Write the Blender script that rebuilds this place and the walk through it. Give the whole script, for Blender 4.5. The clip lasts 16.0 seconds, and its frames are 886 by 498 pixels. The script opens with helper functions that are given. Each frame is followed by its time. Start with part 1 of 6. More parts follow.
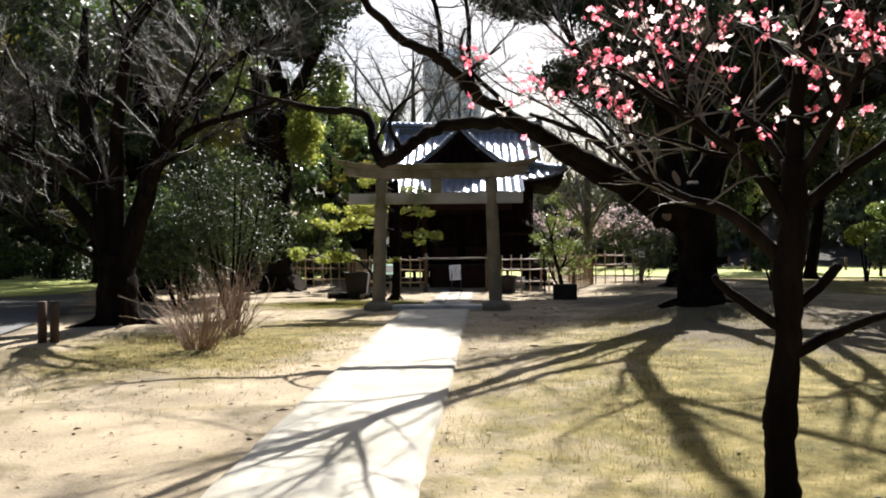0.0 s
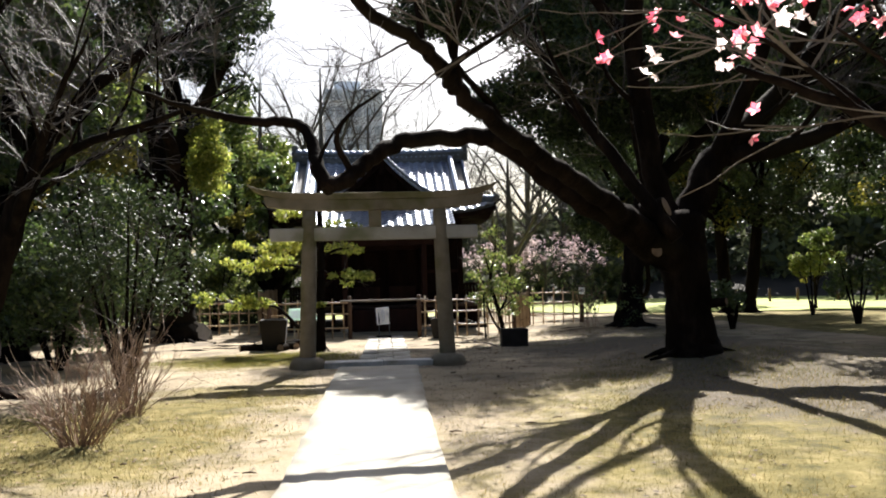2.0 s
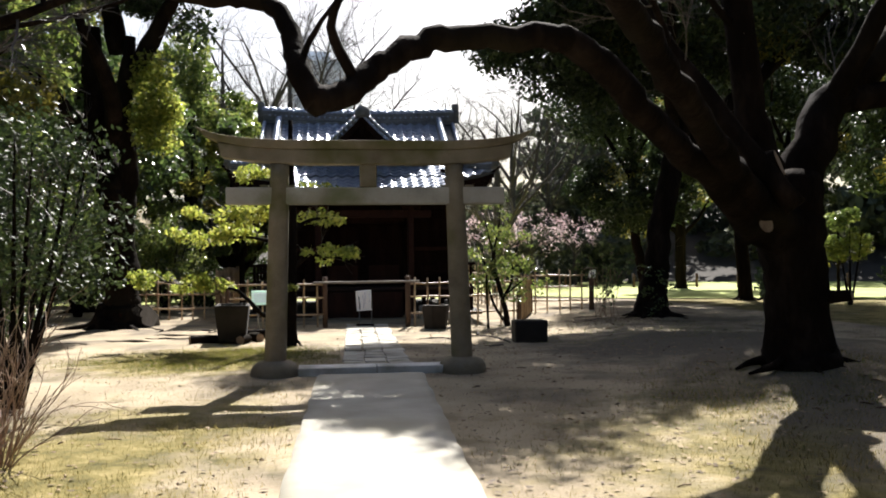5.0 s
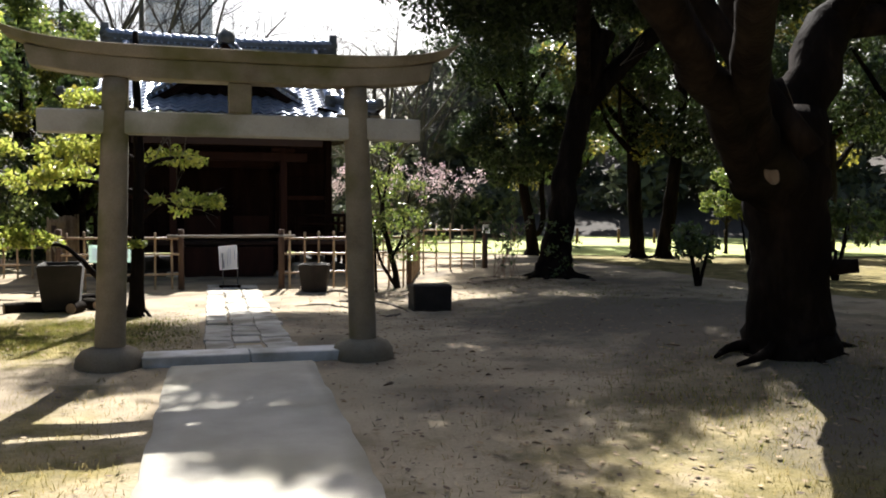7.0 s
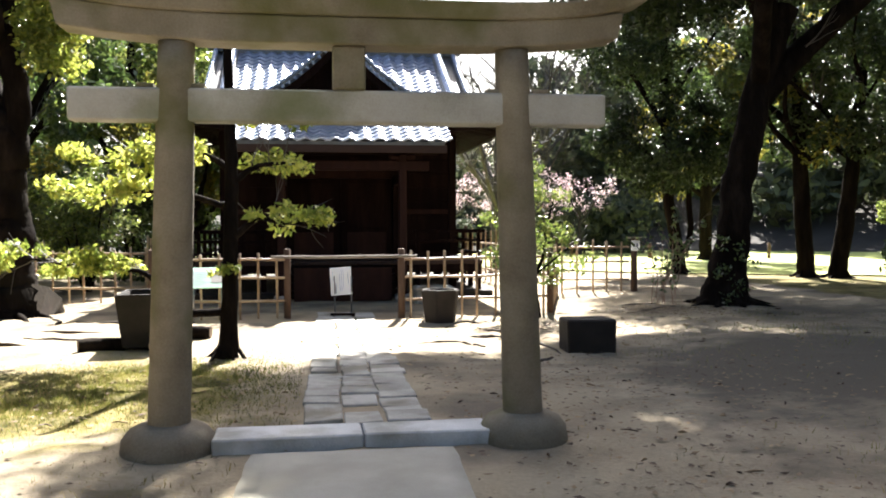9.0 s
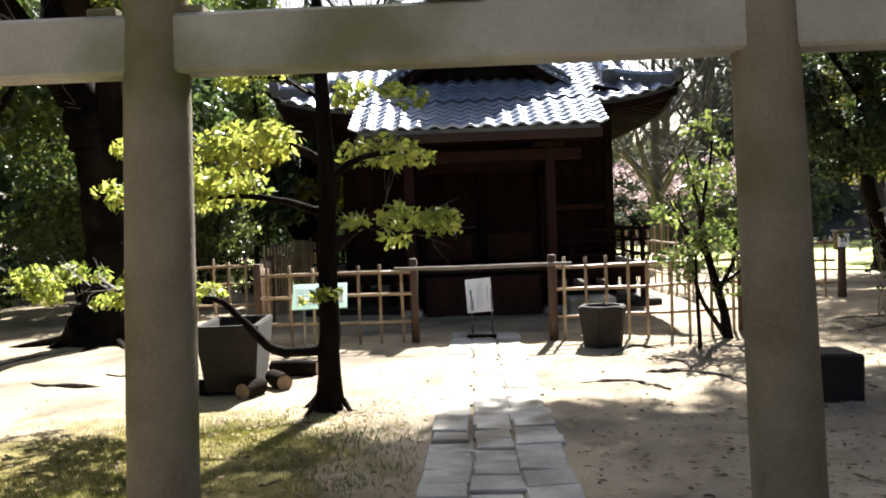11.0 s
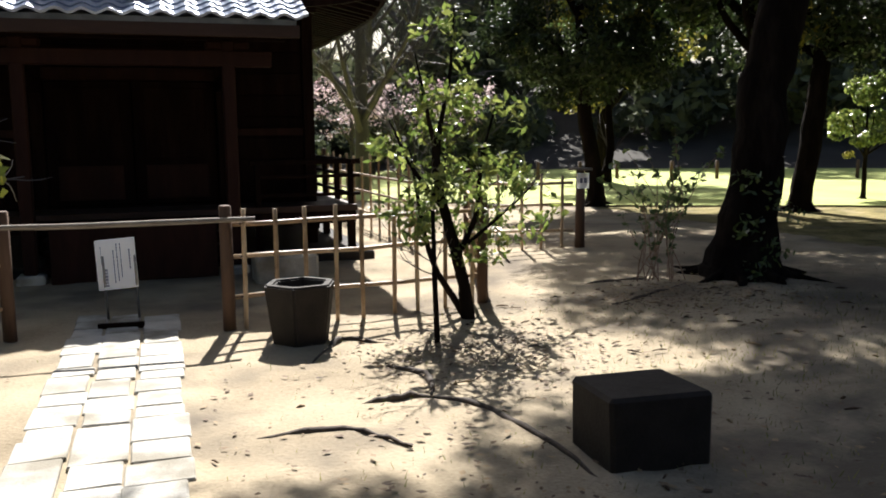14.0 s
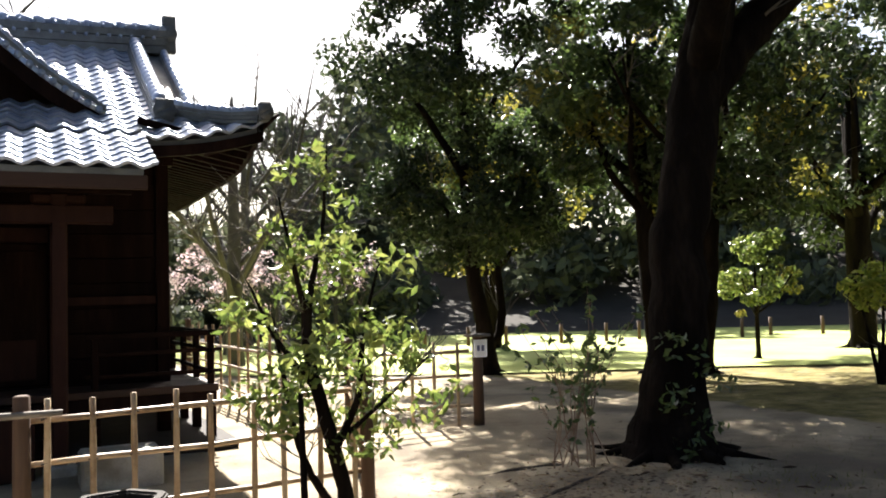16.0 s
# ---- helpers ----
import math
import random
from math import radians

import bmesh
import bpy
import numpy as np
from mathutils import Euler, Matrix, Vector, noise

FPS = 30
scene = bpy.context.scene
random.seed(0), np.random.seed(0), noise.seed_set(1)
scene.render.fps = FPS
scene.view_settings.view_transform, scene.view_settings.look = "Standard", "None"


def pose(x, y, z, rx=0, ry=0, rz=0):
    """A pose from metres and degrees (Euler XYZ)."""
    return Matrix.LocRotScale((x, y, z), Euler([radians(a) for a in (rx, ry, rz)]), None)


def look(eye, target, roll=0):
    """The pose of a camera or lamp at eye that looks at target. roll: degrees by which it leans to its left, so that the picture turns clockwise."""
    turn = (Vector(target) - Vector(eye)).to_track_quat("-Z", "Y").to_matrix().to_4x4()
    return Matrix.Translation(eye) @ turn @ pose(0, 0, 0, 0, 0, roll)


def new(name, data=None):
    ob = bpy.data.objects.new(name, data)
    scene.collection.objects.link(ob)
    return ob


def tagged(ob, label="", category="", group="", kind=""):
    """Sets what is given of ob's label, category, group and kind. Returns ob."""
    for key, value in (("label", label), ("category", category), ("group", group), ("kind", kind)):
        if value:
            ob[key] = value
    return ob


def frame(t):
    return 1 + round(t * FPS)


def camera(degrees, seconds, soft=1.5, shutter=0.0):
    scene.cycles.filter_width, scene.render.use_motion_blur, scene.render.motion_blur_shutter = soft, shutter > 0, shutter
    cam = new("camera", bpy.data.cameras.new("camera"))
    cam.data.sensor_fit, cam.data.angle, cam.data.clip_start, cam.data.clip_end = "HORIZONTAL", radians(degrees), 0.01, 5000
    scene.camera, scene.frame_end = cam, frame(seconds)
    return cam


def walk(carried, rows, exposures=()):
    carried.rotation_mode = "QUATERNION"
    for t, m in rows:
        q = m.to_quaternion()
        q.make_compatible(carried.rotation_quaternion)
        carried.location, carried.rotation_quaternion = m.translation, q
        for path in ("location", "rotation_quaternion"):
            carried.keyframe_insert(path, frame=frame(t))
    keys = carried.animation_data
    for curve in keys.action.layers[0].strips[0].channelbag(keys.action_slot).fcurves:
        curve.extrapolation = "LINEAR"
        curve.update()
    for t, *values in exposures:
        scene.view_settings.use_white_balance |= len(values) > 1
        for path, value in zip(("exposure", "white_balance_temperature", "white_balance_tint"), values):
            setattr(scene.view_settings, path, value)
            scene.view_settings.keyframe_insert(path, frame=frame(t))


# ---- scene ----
cam = camera(53.6, 16.0, soft=1.9)
PATH = [
    (0, (0.462, -0.243, 1.241), (0.389, 1.756, 1.238), -0.5),
    (0.5, (0.169, 0.434, 1.373), (0.141, 2.434, 1.361), -0.8),
    (1, (-0.01, 1.057, 1.389), (0.052, 3.056, 1.421), -1.5),
    (1.5, (-0.141, 1.612, 1.418), (-0.005, 3.607, 1.485), -1.6),
    (2, (-0.288, 2.334, 1.408), (-0.131, 4.326, 1.478), -1.5),
    (2.5, (-0.362, 2.929, 1.353), (-0.227, 4.924, 1.402), -1.8),
    (3, (-0.452, 3.721, 1.34), (-0.251, 5.71, 1.403), -2.6),
    (3.2, (-0.488, 3.97, 1.333), (-0.266, 5.956, 1.413), -2.7),
    (5.3, (-0.599, 6.099, 1.436), (-0.349, 8.084, 1.434), -0.0),
    (5.5, (-0.545, 6.28, 1.393), (-0.261, 8.26, 1.374), 0.1),
    (6, (-0.502, 6.957, 1.405), (-0.082, 8.911, 1.34), 0.3),
    (6.5, (-0.556, 7.578, 1.429), (-0.051, 9.511, 1.339), 0.4),
    (7, (-0.618, 8.269, 1.458), (-0.082, 10.193, 1.364), 0.3),
    (7.5, (-0.616, 8.912, 1.442), (-0.115, 10.848, 1.373), 0.4),
    (8, (-0.532, 9.603, 1.442), (-0.086, 11.552, 1.388), 0.3),
    (8.5, (-0.516, 10.139, 1.457), (-0.131, 12.101, 1.387), 0.0),
    (9, (-0.456, 10.779, 1.467), (-0.174, 12.758, 1.404), -0.2),
    (9.5, (-0.405, 11.221, 1.385), (-0.309, 13.219, 1.383), -1.2),
    (9.7, (-0.406, 11.464, 1.377), (-0.366, 13.464, 1.397), -1.4),
    (11.8, (-0.183, 14.141, 1.619), (-0.241, 16.133, 1.449), -2.2),
    (12, (-0.18, 14.33, 1.605), (-0.145, 16.32, 1.409), -1.8),
    (12.5, (-0.026, 15.021, 1.57), (0.232, 16.991, 1.341), -1.4),
    (13, (0.152, 15.595, 1.566), (0.495, 17.55, 1.323), -1.7),
    (13.5, (0.166, 16.108, 1.588), (0.693, 18.02, 1.328), -0.8),
    (14, (0.269, 16.539, 1.646), (0.881, 18.425, 1.381), -0.6),
    (14.5, (0.312, 16.851, 1.669), (0.903, 18.754, 1.494), -1.0),
    (15, (0.389, 17.244, 1.681), (1.063, 19.127, 1.692), -1.0),
    (15.5, (0.509, 17.646, 1.609), (1.28, 19.488, 1.709), -1.4),
    (16, (0.794, 17.899, 1.593), (1.66, 19.698, 1.703), -1.7),
]
walk(cam, [(t, look(eye, target, roll)) for t, eye, target, roll in PATH],
     [(0, 1.42, 6400, 10), (3.2, 1.57, 6380, 10), (6.5, 1.45, 6380, 10), (7, 1.75, 6350, 10), (7.5, 2.1, 6350, 10), (8, 2.35, 6350, 10), (9, 2.66, 6350, 10), (9.6, 2.66, 6350, 10), (12, 1.82, 6300, 10), (13.5, 1.6, 6280, 10), (14, 1.55, 6280, 10), (15, 1.8, 6450, 10), (16, 2.25, 6500, 10)])

# ---------------------------------------------------------------- light
SUN_EL, SUN_AZ = radians(45), math.atan2(0.25, 1.0)      # the sun stands ahead of the walker, a little to the right
world = bpy.data.worlds.new("world")
scene.world = world
world.use_nodes = True
wn = world.node_tree.nodes
sky = wn.new("ShaderNodeTexSky")
sky.sky_type, sky.sun_disc = "NISHITA", False
sky.sun_elevation, sky.sun_rotation = SUN_EL, SUN_AZ
sky.air_density, sky.dust_density = 1.0, 3.5
wn["Background"].inputs["Strength"].default_value = 0.05
world.node_tree.links.new(sky.outputs[0], wn["Background"].inputs["Color"])
sun = new("sun", bpy.data.lights.new("sun", "SUN"))
sun.data.energy, sun.data.angle, sun.data.color = 5.0, radians(0.55), (1.0, 0.95, 0.88)
sun.matrix_world = look((0, 0, 30), (-math.sin(SUN_AZ) * math.cos(SUN_EL), -math.cos(SUN_AZ) * math.cos(SUN_EL), 30 - math.sin(SUN_EL)))


# ---------------------------------------------------------------- materials
def links(m, a, b):
    m.node_tree.links.new(a, b)


def surface(name, colors, scale=4.0, rough=0.8, bump=0.3, grain=40.0, stretch=(1, 1, 1), metal=0.0, spec=0.4, island=0.0, random_ob=0.0,
            stain=None, stain_scale=0.8, translucent=0.0, bump_dist=0.02):
    """A surface with colour in two scales (patches and grain), stains and relief."""
    m = bpy.data.materials.new(name)
    m.use_nodes = True
    n = m.node_tree.nodes
    bsdf = n["Principled BSDF"]
    co = n.new("ShaderNodeTexCoord")
    geo = n.new("ShaderNodeNewGeometry")
    mapn = n.new("ShaderNodeMapping")
    mapn.inputs["Scale"].default_value = stretch
    links(m, geo.outputs["Position"] if stain != "object" else co.outputs["Object"], mapn.inputs[0])
    big, fine = n.new("ShaderNodeTexNoise"), n.new("ShaderNodeTexNoise")
    big.inputs["Scale"].default_value, big.inputs["Detail"].default_value = scale, 5
    fine.inputs["Scale"].default_value, fine.inputs["Detail"].default_value = grain, 4
    links(m, mapn.outputs[0], big.inputs[0])
    links(m, mapn.outputs[0], fine.inputs[0])
    add = n.new("ShaderNodeMath")
    add.operation = "MULTIPLY_ADD"
    add.inputs[1].default_value = 0.35
    links(m, fine.outputs[0], add.inputs[0])
    links(m, big.outputs[0], add.inputs[2])
    last = add.outputs[0]
    for amount, out in ((island, geo.outputs["Random Per Island"]), (random_ob, None)):
        if amount:
            if out is None:
                out = n.new("ShaderNodeObjectInfo").outputs["Random"]
            mix = n.new("ShaderNodeMath")
            mix.operation = "MULTIPLY_ADD"
            mix.inputs[1].default_value = amount
            links(m, out, mix.inputs[0])
            links(m, last, mix.inputs[2])
            sub = n.new("ShaderNodeMath")
            sub.operation = "SUBTRACT"
            sub.inputs[1].default_value = amount / 2
            links(m, mix.outputs[0], sub.inputs[0])
            last = sub.outputs[0]
    ramp = n.new("ShaderNodeValToRGB")
    el = ramp.color_ramp.elements
    while len(el) < len(colors):
        el.new(0.5)
    for i, c in enumerate(colors):
        el[i].position = 0.4 + 0.55 * i / max(1, len(colors) - 1)
        el[i].color = (*c, 1)
    links(m, last, ramp.inputs[0])
    color = ramp.outputs[0]
    if isinstance(stain, tuple):
        sn = n.new("ShaderNodeTexNoise")
        sn.inputs["Scale"].default_value, sn.inputs["Detail"].default_value = stain_scale, 6
        links(m, geo.outputs["Position"], sn.inputs[0])
        sr = n.new("ShaderNodeValToRGB")
        sr.color_ramp.elements[0].position, sr.color_ramp.elements[1].position = 0.5, 0.66
        links(m, sn.outputs[0], sr.inputs[0])
        mc = n.new("ShaderNodeMixRGB")
        mc.inputs[2].default_value = (*stain, 1)
        links(m, sr.outputs[0], mc.inputs[0])
        links(m, color, mc.inputs[1])
        color = mc.outputs[0]
    links(m, color, bsdf.inputs["Base Color"])
    bsdf.inputs["Roughness"].default_value, bsdf.inputs["Metallic"].default_value = rough, metal
    bsdf.inputs["Specular IOR Level"].default_value = spec
    if bump:
        bp = n.new("ShaderNodeBump")
        bp.inputs["Strength"].default_value, bp.inputs["Distance"].default_value = bump, bump_dist
        links(m, add.outputs[0], bp.inputs["Height"])
        links(m, bp.outputs[0], bsdf.inputs["Normal"])
    if translucent:
        tr = n.new("ShaderNodeBsdfTranslucent")
        hs = n.new("ShaderNodeHueSaturation")
        hs.inputs["Saturation"].default_value, hs.inputs["Value"].default_value = 1.0, 2.2
        links(m, color, hs.inputs["Color"])
        links(m, hs.outputs[0], tr.inputs[0])
        ms = n.new("ShaderNodeMixShader")
        ms.inputs[0].default_value = translucent
        links(m, bsdf.outputs[0], ms.inputs[1])
        links(m, tr.outputs[0], ms.inputs[2])
        links(m, ms.outputs[0], n["Material Output"].inputs["Surface"])
    return m


M = {
    "path": surface("path_concrete", [(0.31, 0.29, 0.24), (0.44, 0.415, 0.355)], 3, 0.85, 0.25, 90, stain=(0.3, 0.28, 0.22), stain_scale=1.2),
    "granite": surface("weathered_granite", [(0.13, 0.105, 0.074), (0.208, 0.177, 0.13), (0.28, 0.245, 0.19)], 3, 0.9, 0.4, 70, stain=(0.12, 0.115, 0.05), spec=0.2, stain_scale=1.6),
    "palegranite": surface("lichen_grey_granite", [(0.26, 0.245, 0.21), (0.37, 0.355, 0.32), (0.45, 0.44, 0.41)], 3, 0.9, 0.4, 70, stain=(0.15, 0.16, 0.08), spec=0.2, stain_scale=1.1),
    "slab": surface("paving_stone", [(0.25, 0.238, 0.208), (0.39, 0.372, 0.33), (0.51, 0.488, 0.44)], 4, 0.85, 0.6, 60, random_ob=0.3, stain=(0.2, 0.18, 0.14), stain_scale=2.2),
    # light grey worn granite, lightened further for the sky light on it
    "sillstone": surface("pale_worn_granite", [(0.42, 0.42, 0.41), (0.56, 0.56, 0.55), (0.66, 0.66, 0.65)], 4, 0.8, 0.5, 70, stain=(0.34, 0.33, 0.29), stain_scale=2.5),
    "darkstone": surface("dark_stone", [(0.011, 0.008, 0.006), (0.028, 0.021, 0.016)], 5, 0.85, 0.5, 60),
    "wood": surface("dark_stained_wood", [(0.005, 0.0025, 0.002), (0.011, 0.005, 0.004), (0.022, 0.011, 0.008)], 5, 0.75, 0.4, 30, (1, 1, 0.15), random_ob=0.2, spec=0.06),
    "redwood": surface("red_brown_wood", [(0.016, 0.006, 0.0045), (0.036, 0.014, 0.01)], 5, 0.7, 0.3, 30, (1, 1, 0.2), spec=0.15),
    "eaveboard": surface("eave_wood", [(0.026, 0.012, 0.008), (0.055, 0.027, 0.019)], 4, 0.7, 0.3, 30, (0.2, 1, 1)),
    "postwood": surface("post_wood", [(0.05, 0.028, 0.018), (0.125, 0.072, 0.046)], 6, 0.8, 0.5, 40, (1, 1, 0.12)),
    "greywood": surface("weathered_rail_wood", [(0.12, 0.1, 0.085), (0.22, 0.19, 0.16)], 6, 0.8, 0.4, 40, (1, 0.15, 1)),
    "bamboo": surface("bamboo", [(0.2, 0.13, 0.075), (0.36, 0.25, 0.15), (0.5, 0.38, 0.25)], 5, 0.5, 0.15, 30, random_ob=0.35),
    "cord": surface("black_cord", [(0.01, 0.01, 0.01), (0.03, 0.03, 0.03)], 20, 0.9),
    # grey tile made bluer: the reflected sky is put into its colour
    "tile": surface("roof_tile", [(0.2, 0.245, 0.35), (0.36, 0.42, 0.55)], 6, 0.3, 0.15, 50, metal=0.35, spec=0.8, random_ob=0.25, island=0.2),
    "tiledark": surface("old_ridge_tile", [(0.07, 0.075, 0.08), (0.17, 0.18, 0.19)], 6, 0.5, 0.2, 50, island=0.2),
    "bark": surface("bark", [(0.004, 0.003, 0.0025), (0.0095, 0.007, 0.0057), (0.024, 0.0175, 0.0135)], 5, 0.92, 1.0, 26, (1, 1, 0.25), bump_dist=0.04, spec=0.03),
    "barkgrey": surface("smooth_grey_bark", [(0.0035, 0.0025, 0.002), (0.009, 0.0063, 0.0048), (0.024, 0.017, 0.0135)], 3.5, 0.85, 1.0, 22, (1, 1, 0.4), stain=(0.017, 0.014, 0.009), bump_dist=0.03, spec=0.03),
    "twig": surface("bare_twigs", [(0.05, 0.042, 0.038), (0.13, 0.115, 0.105)], 6, 0.7, 0.0, island=0.3),
    "agedcut": surface("aged_cut_wood", [(0.16, 0.11, 0.075), (0.27, 0.2, 0.145)], 14, 0.9, 0.3),
    "leaf": surface("evergreen_leaf", [(0.026, 0.044, 0.013), (0.055, 0.088, 0.024), (0.1, 0.135, 0.036)], 0.8, 0.34, 0.0, island=0.55, translucent=0.28, spec=0.6),
    "leafdark": surface("dark_evergreen_leaf", [(0.012, 0.02, 0.009), (0.028, 0.043, 0.016), (0.05, 0.07, 0.022)], 0.5, 0.5, 0.0, island=0.5, translucent=0.14, spec=0.2),
    "leafyellow": surface("yellow_green_leaf", [(0.085, 0.115, 0.02), (0.165, 0.192, 0.035), (0.27, 0.27, 0.06)], 0.8, 0.4, 0.0, island=0.6, translucent=0.52),
    "leafolive": surface("olive_gold_leaf", [(0.06, 0.062, 0.012), (0.12, 0.112, 0.02), (0.2, 0.17, 0.03)], 0.8, 0.45, 0.0, island=0.6, translucent=0.36),
    "leaflight": surface("light_green_leaf", [(0.042, 0.064, 0.015), (0.09, 0.125, 0.027), (0.17, 0.19, 0.05)], 0.8, 0.28, 0.0, island=0.7, translucent=0.34, spec=0.5),
    # far leaves and branches greyed: distance haze is put into both colours
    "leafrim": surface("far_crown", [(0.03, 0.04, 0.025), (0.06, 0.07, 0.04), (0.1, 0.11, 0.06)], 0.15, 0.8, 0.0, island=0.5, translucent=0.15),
    "haze": surface("bare_far_branches", [(0.035, 0.03, 0.027), (0.085, 0.074, 0.068)], 0.4, 0.9, 0.0, island=0.4),
    "pink": surface("pink_petal", [(0.58, 0.07, 0.12), (0.74, 0.18, 0.24), (0.83, 0.42, 0.46)], 8, 0.6, 0.0, island=0.8, translucent=0.45),
    "whitepetal": surface("pale_petal", [(0.75, 0.62, 0.6), (0.85, 0.78, 0.75)], 8, 0.6, 0.0, island=0.5, translucent=0.4),
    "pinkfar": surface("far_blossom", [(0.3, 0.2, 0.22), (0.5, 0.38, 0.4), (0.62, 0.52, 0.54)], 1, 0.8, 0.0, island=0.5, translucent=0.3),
    "litter": surface("fallen_leaf", [(0.06, 0.035, 0.02), (0.14, 0.09, 0.05), (0.28, 0.2, 0.11)], 3, 0.8, 0.0, island=0.8),
    "grass": surface("short_grass", [(0.07, 0.06, 0.018), (0.145, 0.12, 0.038), (0.27, 0.21, 0.085)], 0.9, 0.7, 0.0, island=0.6, translucent=0.3),
    "moss": surface("green_moss", [(0.05, 0.06, 0.012), (0.11, 0.125, 0.022), (0.2, 0.19, 0.045)], 1.6, 0.8, 0.0, island=0.6, translucent=0.25),
    "lawn": surface("lawn", [(0.22, 0.27, 0.06), (0.34, 0.38, 0.1), (0.42, 0.44, 0.15)], 0.5, 0.9, 0.5, 30),
    "reed": surface("dry_stem", [(0.12, 0.075, 0.055), (0.26, 0.17, 0.12), (0.36, 0.27, 0.2)], 6, 0.8, 0.0, island=0.6),
    "road": surface("asphalt_road", [(0.1, 0.1, 0.1), (0.16, 0.16, 0.16)], 3, 0.9, 0.3, 120),
    "paper": surface("white_board", [(0.7, 0.71, 0.73), (0.8, 0.81, 0.82)], 4, 0.5, 0.0, translucent=0.5),
    "mint": surface("pale_green_board", [(0.45, 0.6, 0.53), (0.55, 0.7, 0.63)], 4, 0.5, 0.0, translucent=0.4),
    "ink": surface("printed_ink", [(0.16, 0.17, 0.25), (0.25, 0.26, 0.34)], 9, 0.6, 0.0),
    "metal": surface("grey_steel", [(0.22, 0.22, 0.22), (0.35, 0.35, 0.35)], 9, 0.4, 0.0, metal=0.9),
    "bank": surface("dark_bank", [(0.02, 0.017, 0.012), (0.045, 0.038, 0.03)], 0.6, 0.95, 0.4, 8),
    # near-black tone: the shade on the trough's front is put into the colour
    "troughstone": surface("trough_stone", [(0.01, 0.008, 0.0065), (0.026, 0.021, 0.017)], 5, 0.9, 0.4, 60),
    "rootwood": surface("bare_root", [(0.022, 0.015, 0.011), (0.06, 0.044, 0.033), (0.1, 0.078, 0.06)], 8, 0.85, 0.8, 50),
    "concrete": surface("grey_concrete", [(0.3, 0.29, 0.27), (0.45, 0.44, 0.41)], 5, 0.9, 0.3, 60, stain=(0.2, 0.18, 0.15)),
    # distance haze is put into the tower's wall and window colours
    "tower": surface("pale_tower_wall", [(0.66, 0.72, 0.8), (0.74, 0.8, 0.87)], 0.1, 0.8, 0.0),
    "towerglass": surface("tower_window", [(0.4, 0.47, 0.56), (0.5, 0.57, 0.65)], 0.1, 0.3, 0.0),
}


def ground_material():
    """Sandy earth, worn yellowish grass and moss, in patches of two sizes."""
    m = surface("sandy_ground", [(0.19, 0.153, 0.104), (0.31, 0.255, 0.176), (0.41, 0.343, 0.243)], 1.1, 0.95, 0.9, 38, bump_dist=0.03, spec=0.15, stain=(0.15, 0.125, 0.095), stain_scale=0.8)
    n = m.node_tree.nodes
    bsdf = n["Principled BSDF"]
    old = bsdf.inputs["Base Color"].links[0].from_socket
    at = n.new("ShaderNodeAttribute")
    at.attribute_name = "grassy"
    geo = n.new("ShaderNodeNewGeometry")
    noise_a = n.new("ShaderNodeTexNoise")
    noise_a.inputs["Scale"].default_value, noise_a.inputs["Detail"].default_value = 1.6, 8
    noise_a.inputs["Roughness"].default_value = 0.7
    links(m, geo.outputs["Position"], noise_a.inputs[0])
    mul = n.new("ShaderNodeMath")
    mul.operation = "MULTIPLY_ADD"
    mul.inputs[1].default_value = 0.75
    links(m, at.outputs["Fac"], mul.inputs[0])
    links(m, noise_a.outputs[0], mul.inputs[2])
    ramp = n.new("ShaderNodeValToRGB")
    ramp.color_ramp.elements[0].position, ramp.color_ramp.elements[1].position = 0.72, 1.05
    links(m, mul.outputs[0], ramp.inputs[0])
    noise_b = n.new("ShaderNodeTexNoise")
    noise_b.inputs["Scale"].default_value, noise_b.inputs["Detail"].default_value = 2.4, 10
    noise_b.inputs["Roughness"].default_value = 0.75
    links(m, geo.outputs["Position"], noise_b.inputs[0])
    gr = n.new("ShaderNodeValToRGB")
    gr.color_ramp.elements[0].position, gr.color_ramp.elements[1].position = 0.35, 0.7
    gr.color_ramp.elements[0].color, gr.color_ramp.elements[1].color = (0.06, 0.056, 0.018, 1), (0.34, 0.275, 0.13, 1)
    gr.color_ramp.elements.new(0.52).color = (0.172, 0.142, 0.05, 1)
    links(m, noise_b.outputs[0], gr.inputs[0])
    mix = n.new("ShaderNodeMixRGB")
    links(m, ramp.outputs[0], mix.inputs[0])
    links(m, old, mix.inputs[1])
    links(m, gr.outputs[0], mix.inputs[2])
    # dark earth and painted tree shade under the evergreens, broken by the same noise
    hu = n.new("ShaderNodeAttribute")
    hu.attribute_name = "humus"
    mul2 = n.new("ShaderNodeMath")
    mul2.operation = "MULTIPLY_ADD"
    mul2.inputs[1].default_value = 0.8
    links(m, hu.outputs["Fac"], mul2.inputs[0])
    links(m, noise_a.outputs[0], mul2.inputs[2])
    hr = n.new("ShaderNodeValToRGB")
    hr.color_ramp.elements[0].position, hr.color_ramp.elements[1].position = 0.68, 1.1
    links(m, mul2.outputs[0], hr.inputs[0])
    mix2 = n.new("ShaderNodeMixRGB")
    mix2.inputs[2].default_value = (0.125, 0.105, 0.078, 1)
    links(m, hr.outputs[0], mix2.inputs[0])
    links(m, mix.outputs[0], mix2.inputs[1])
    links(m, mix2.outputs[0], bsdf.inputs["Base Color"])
    return m


M["ground"] = ground_material()


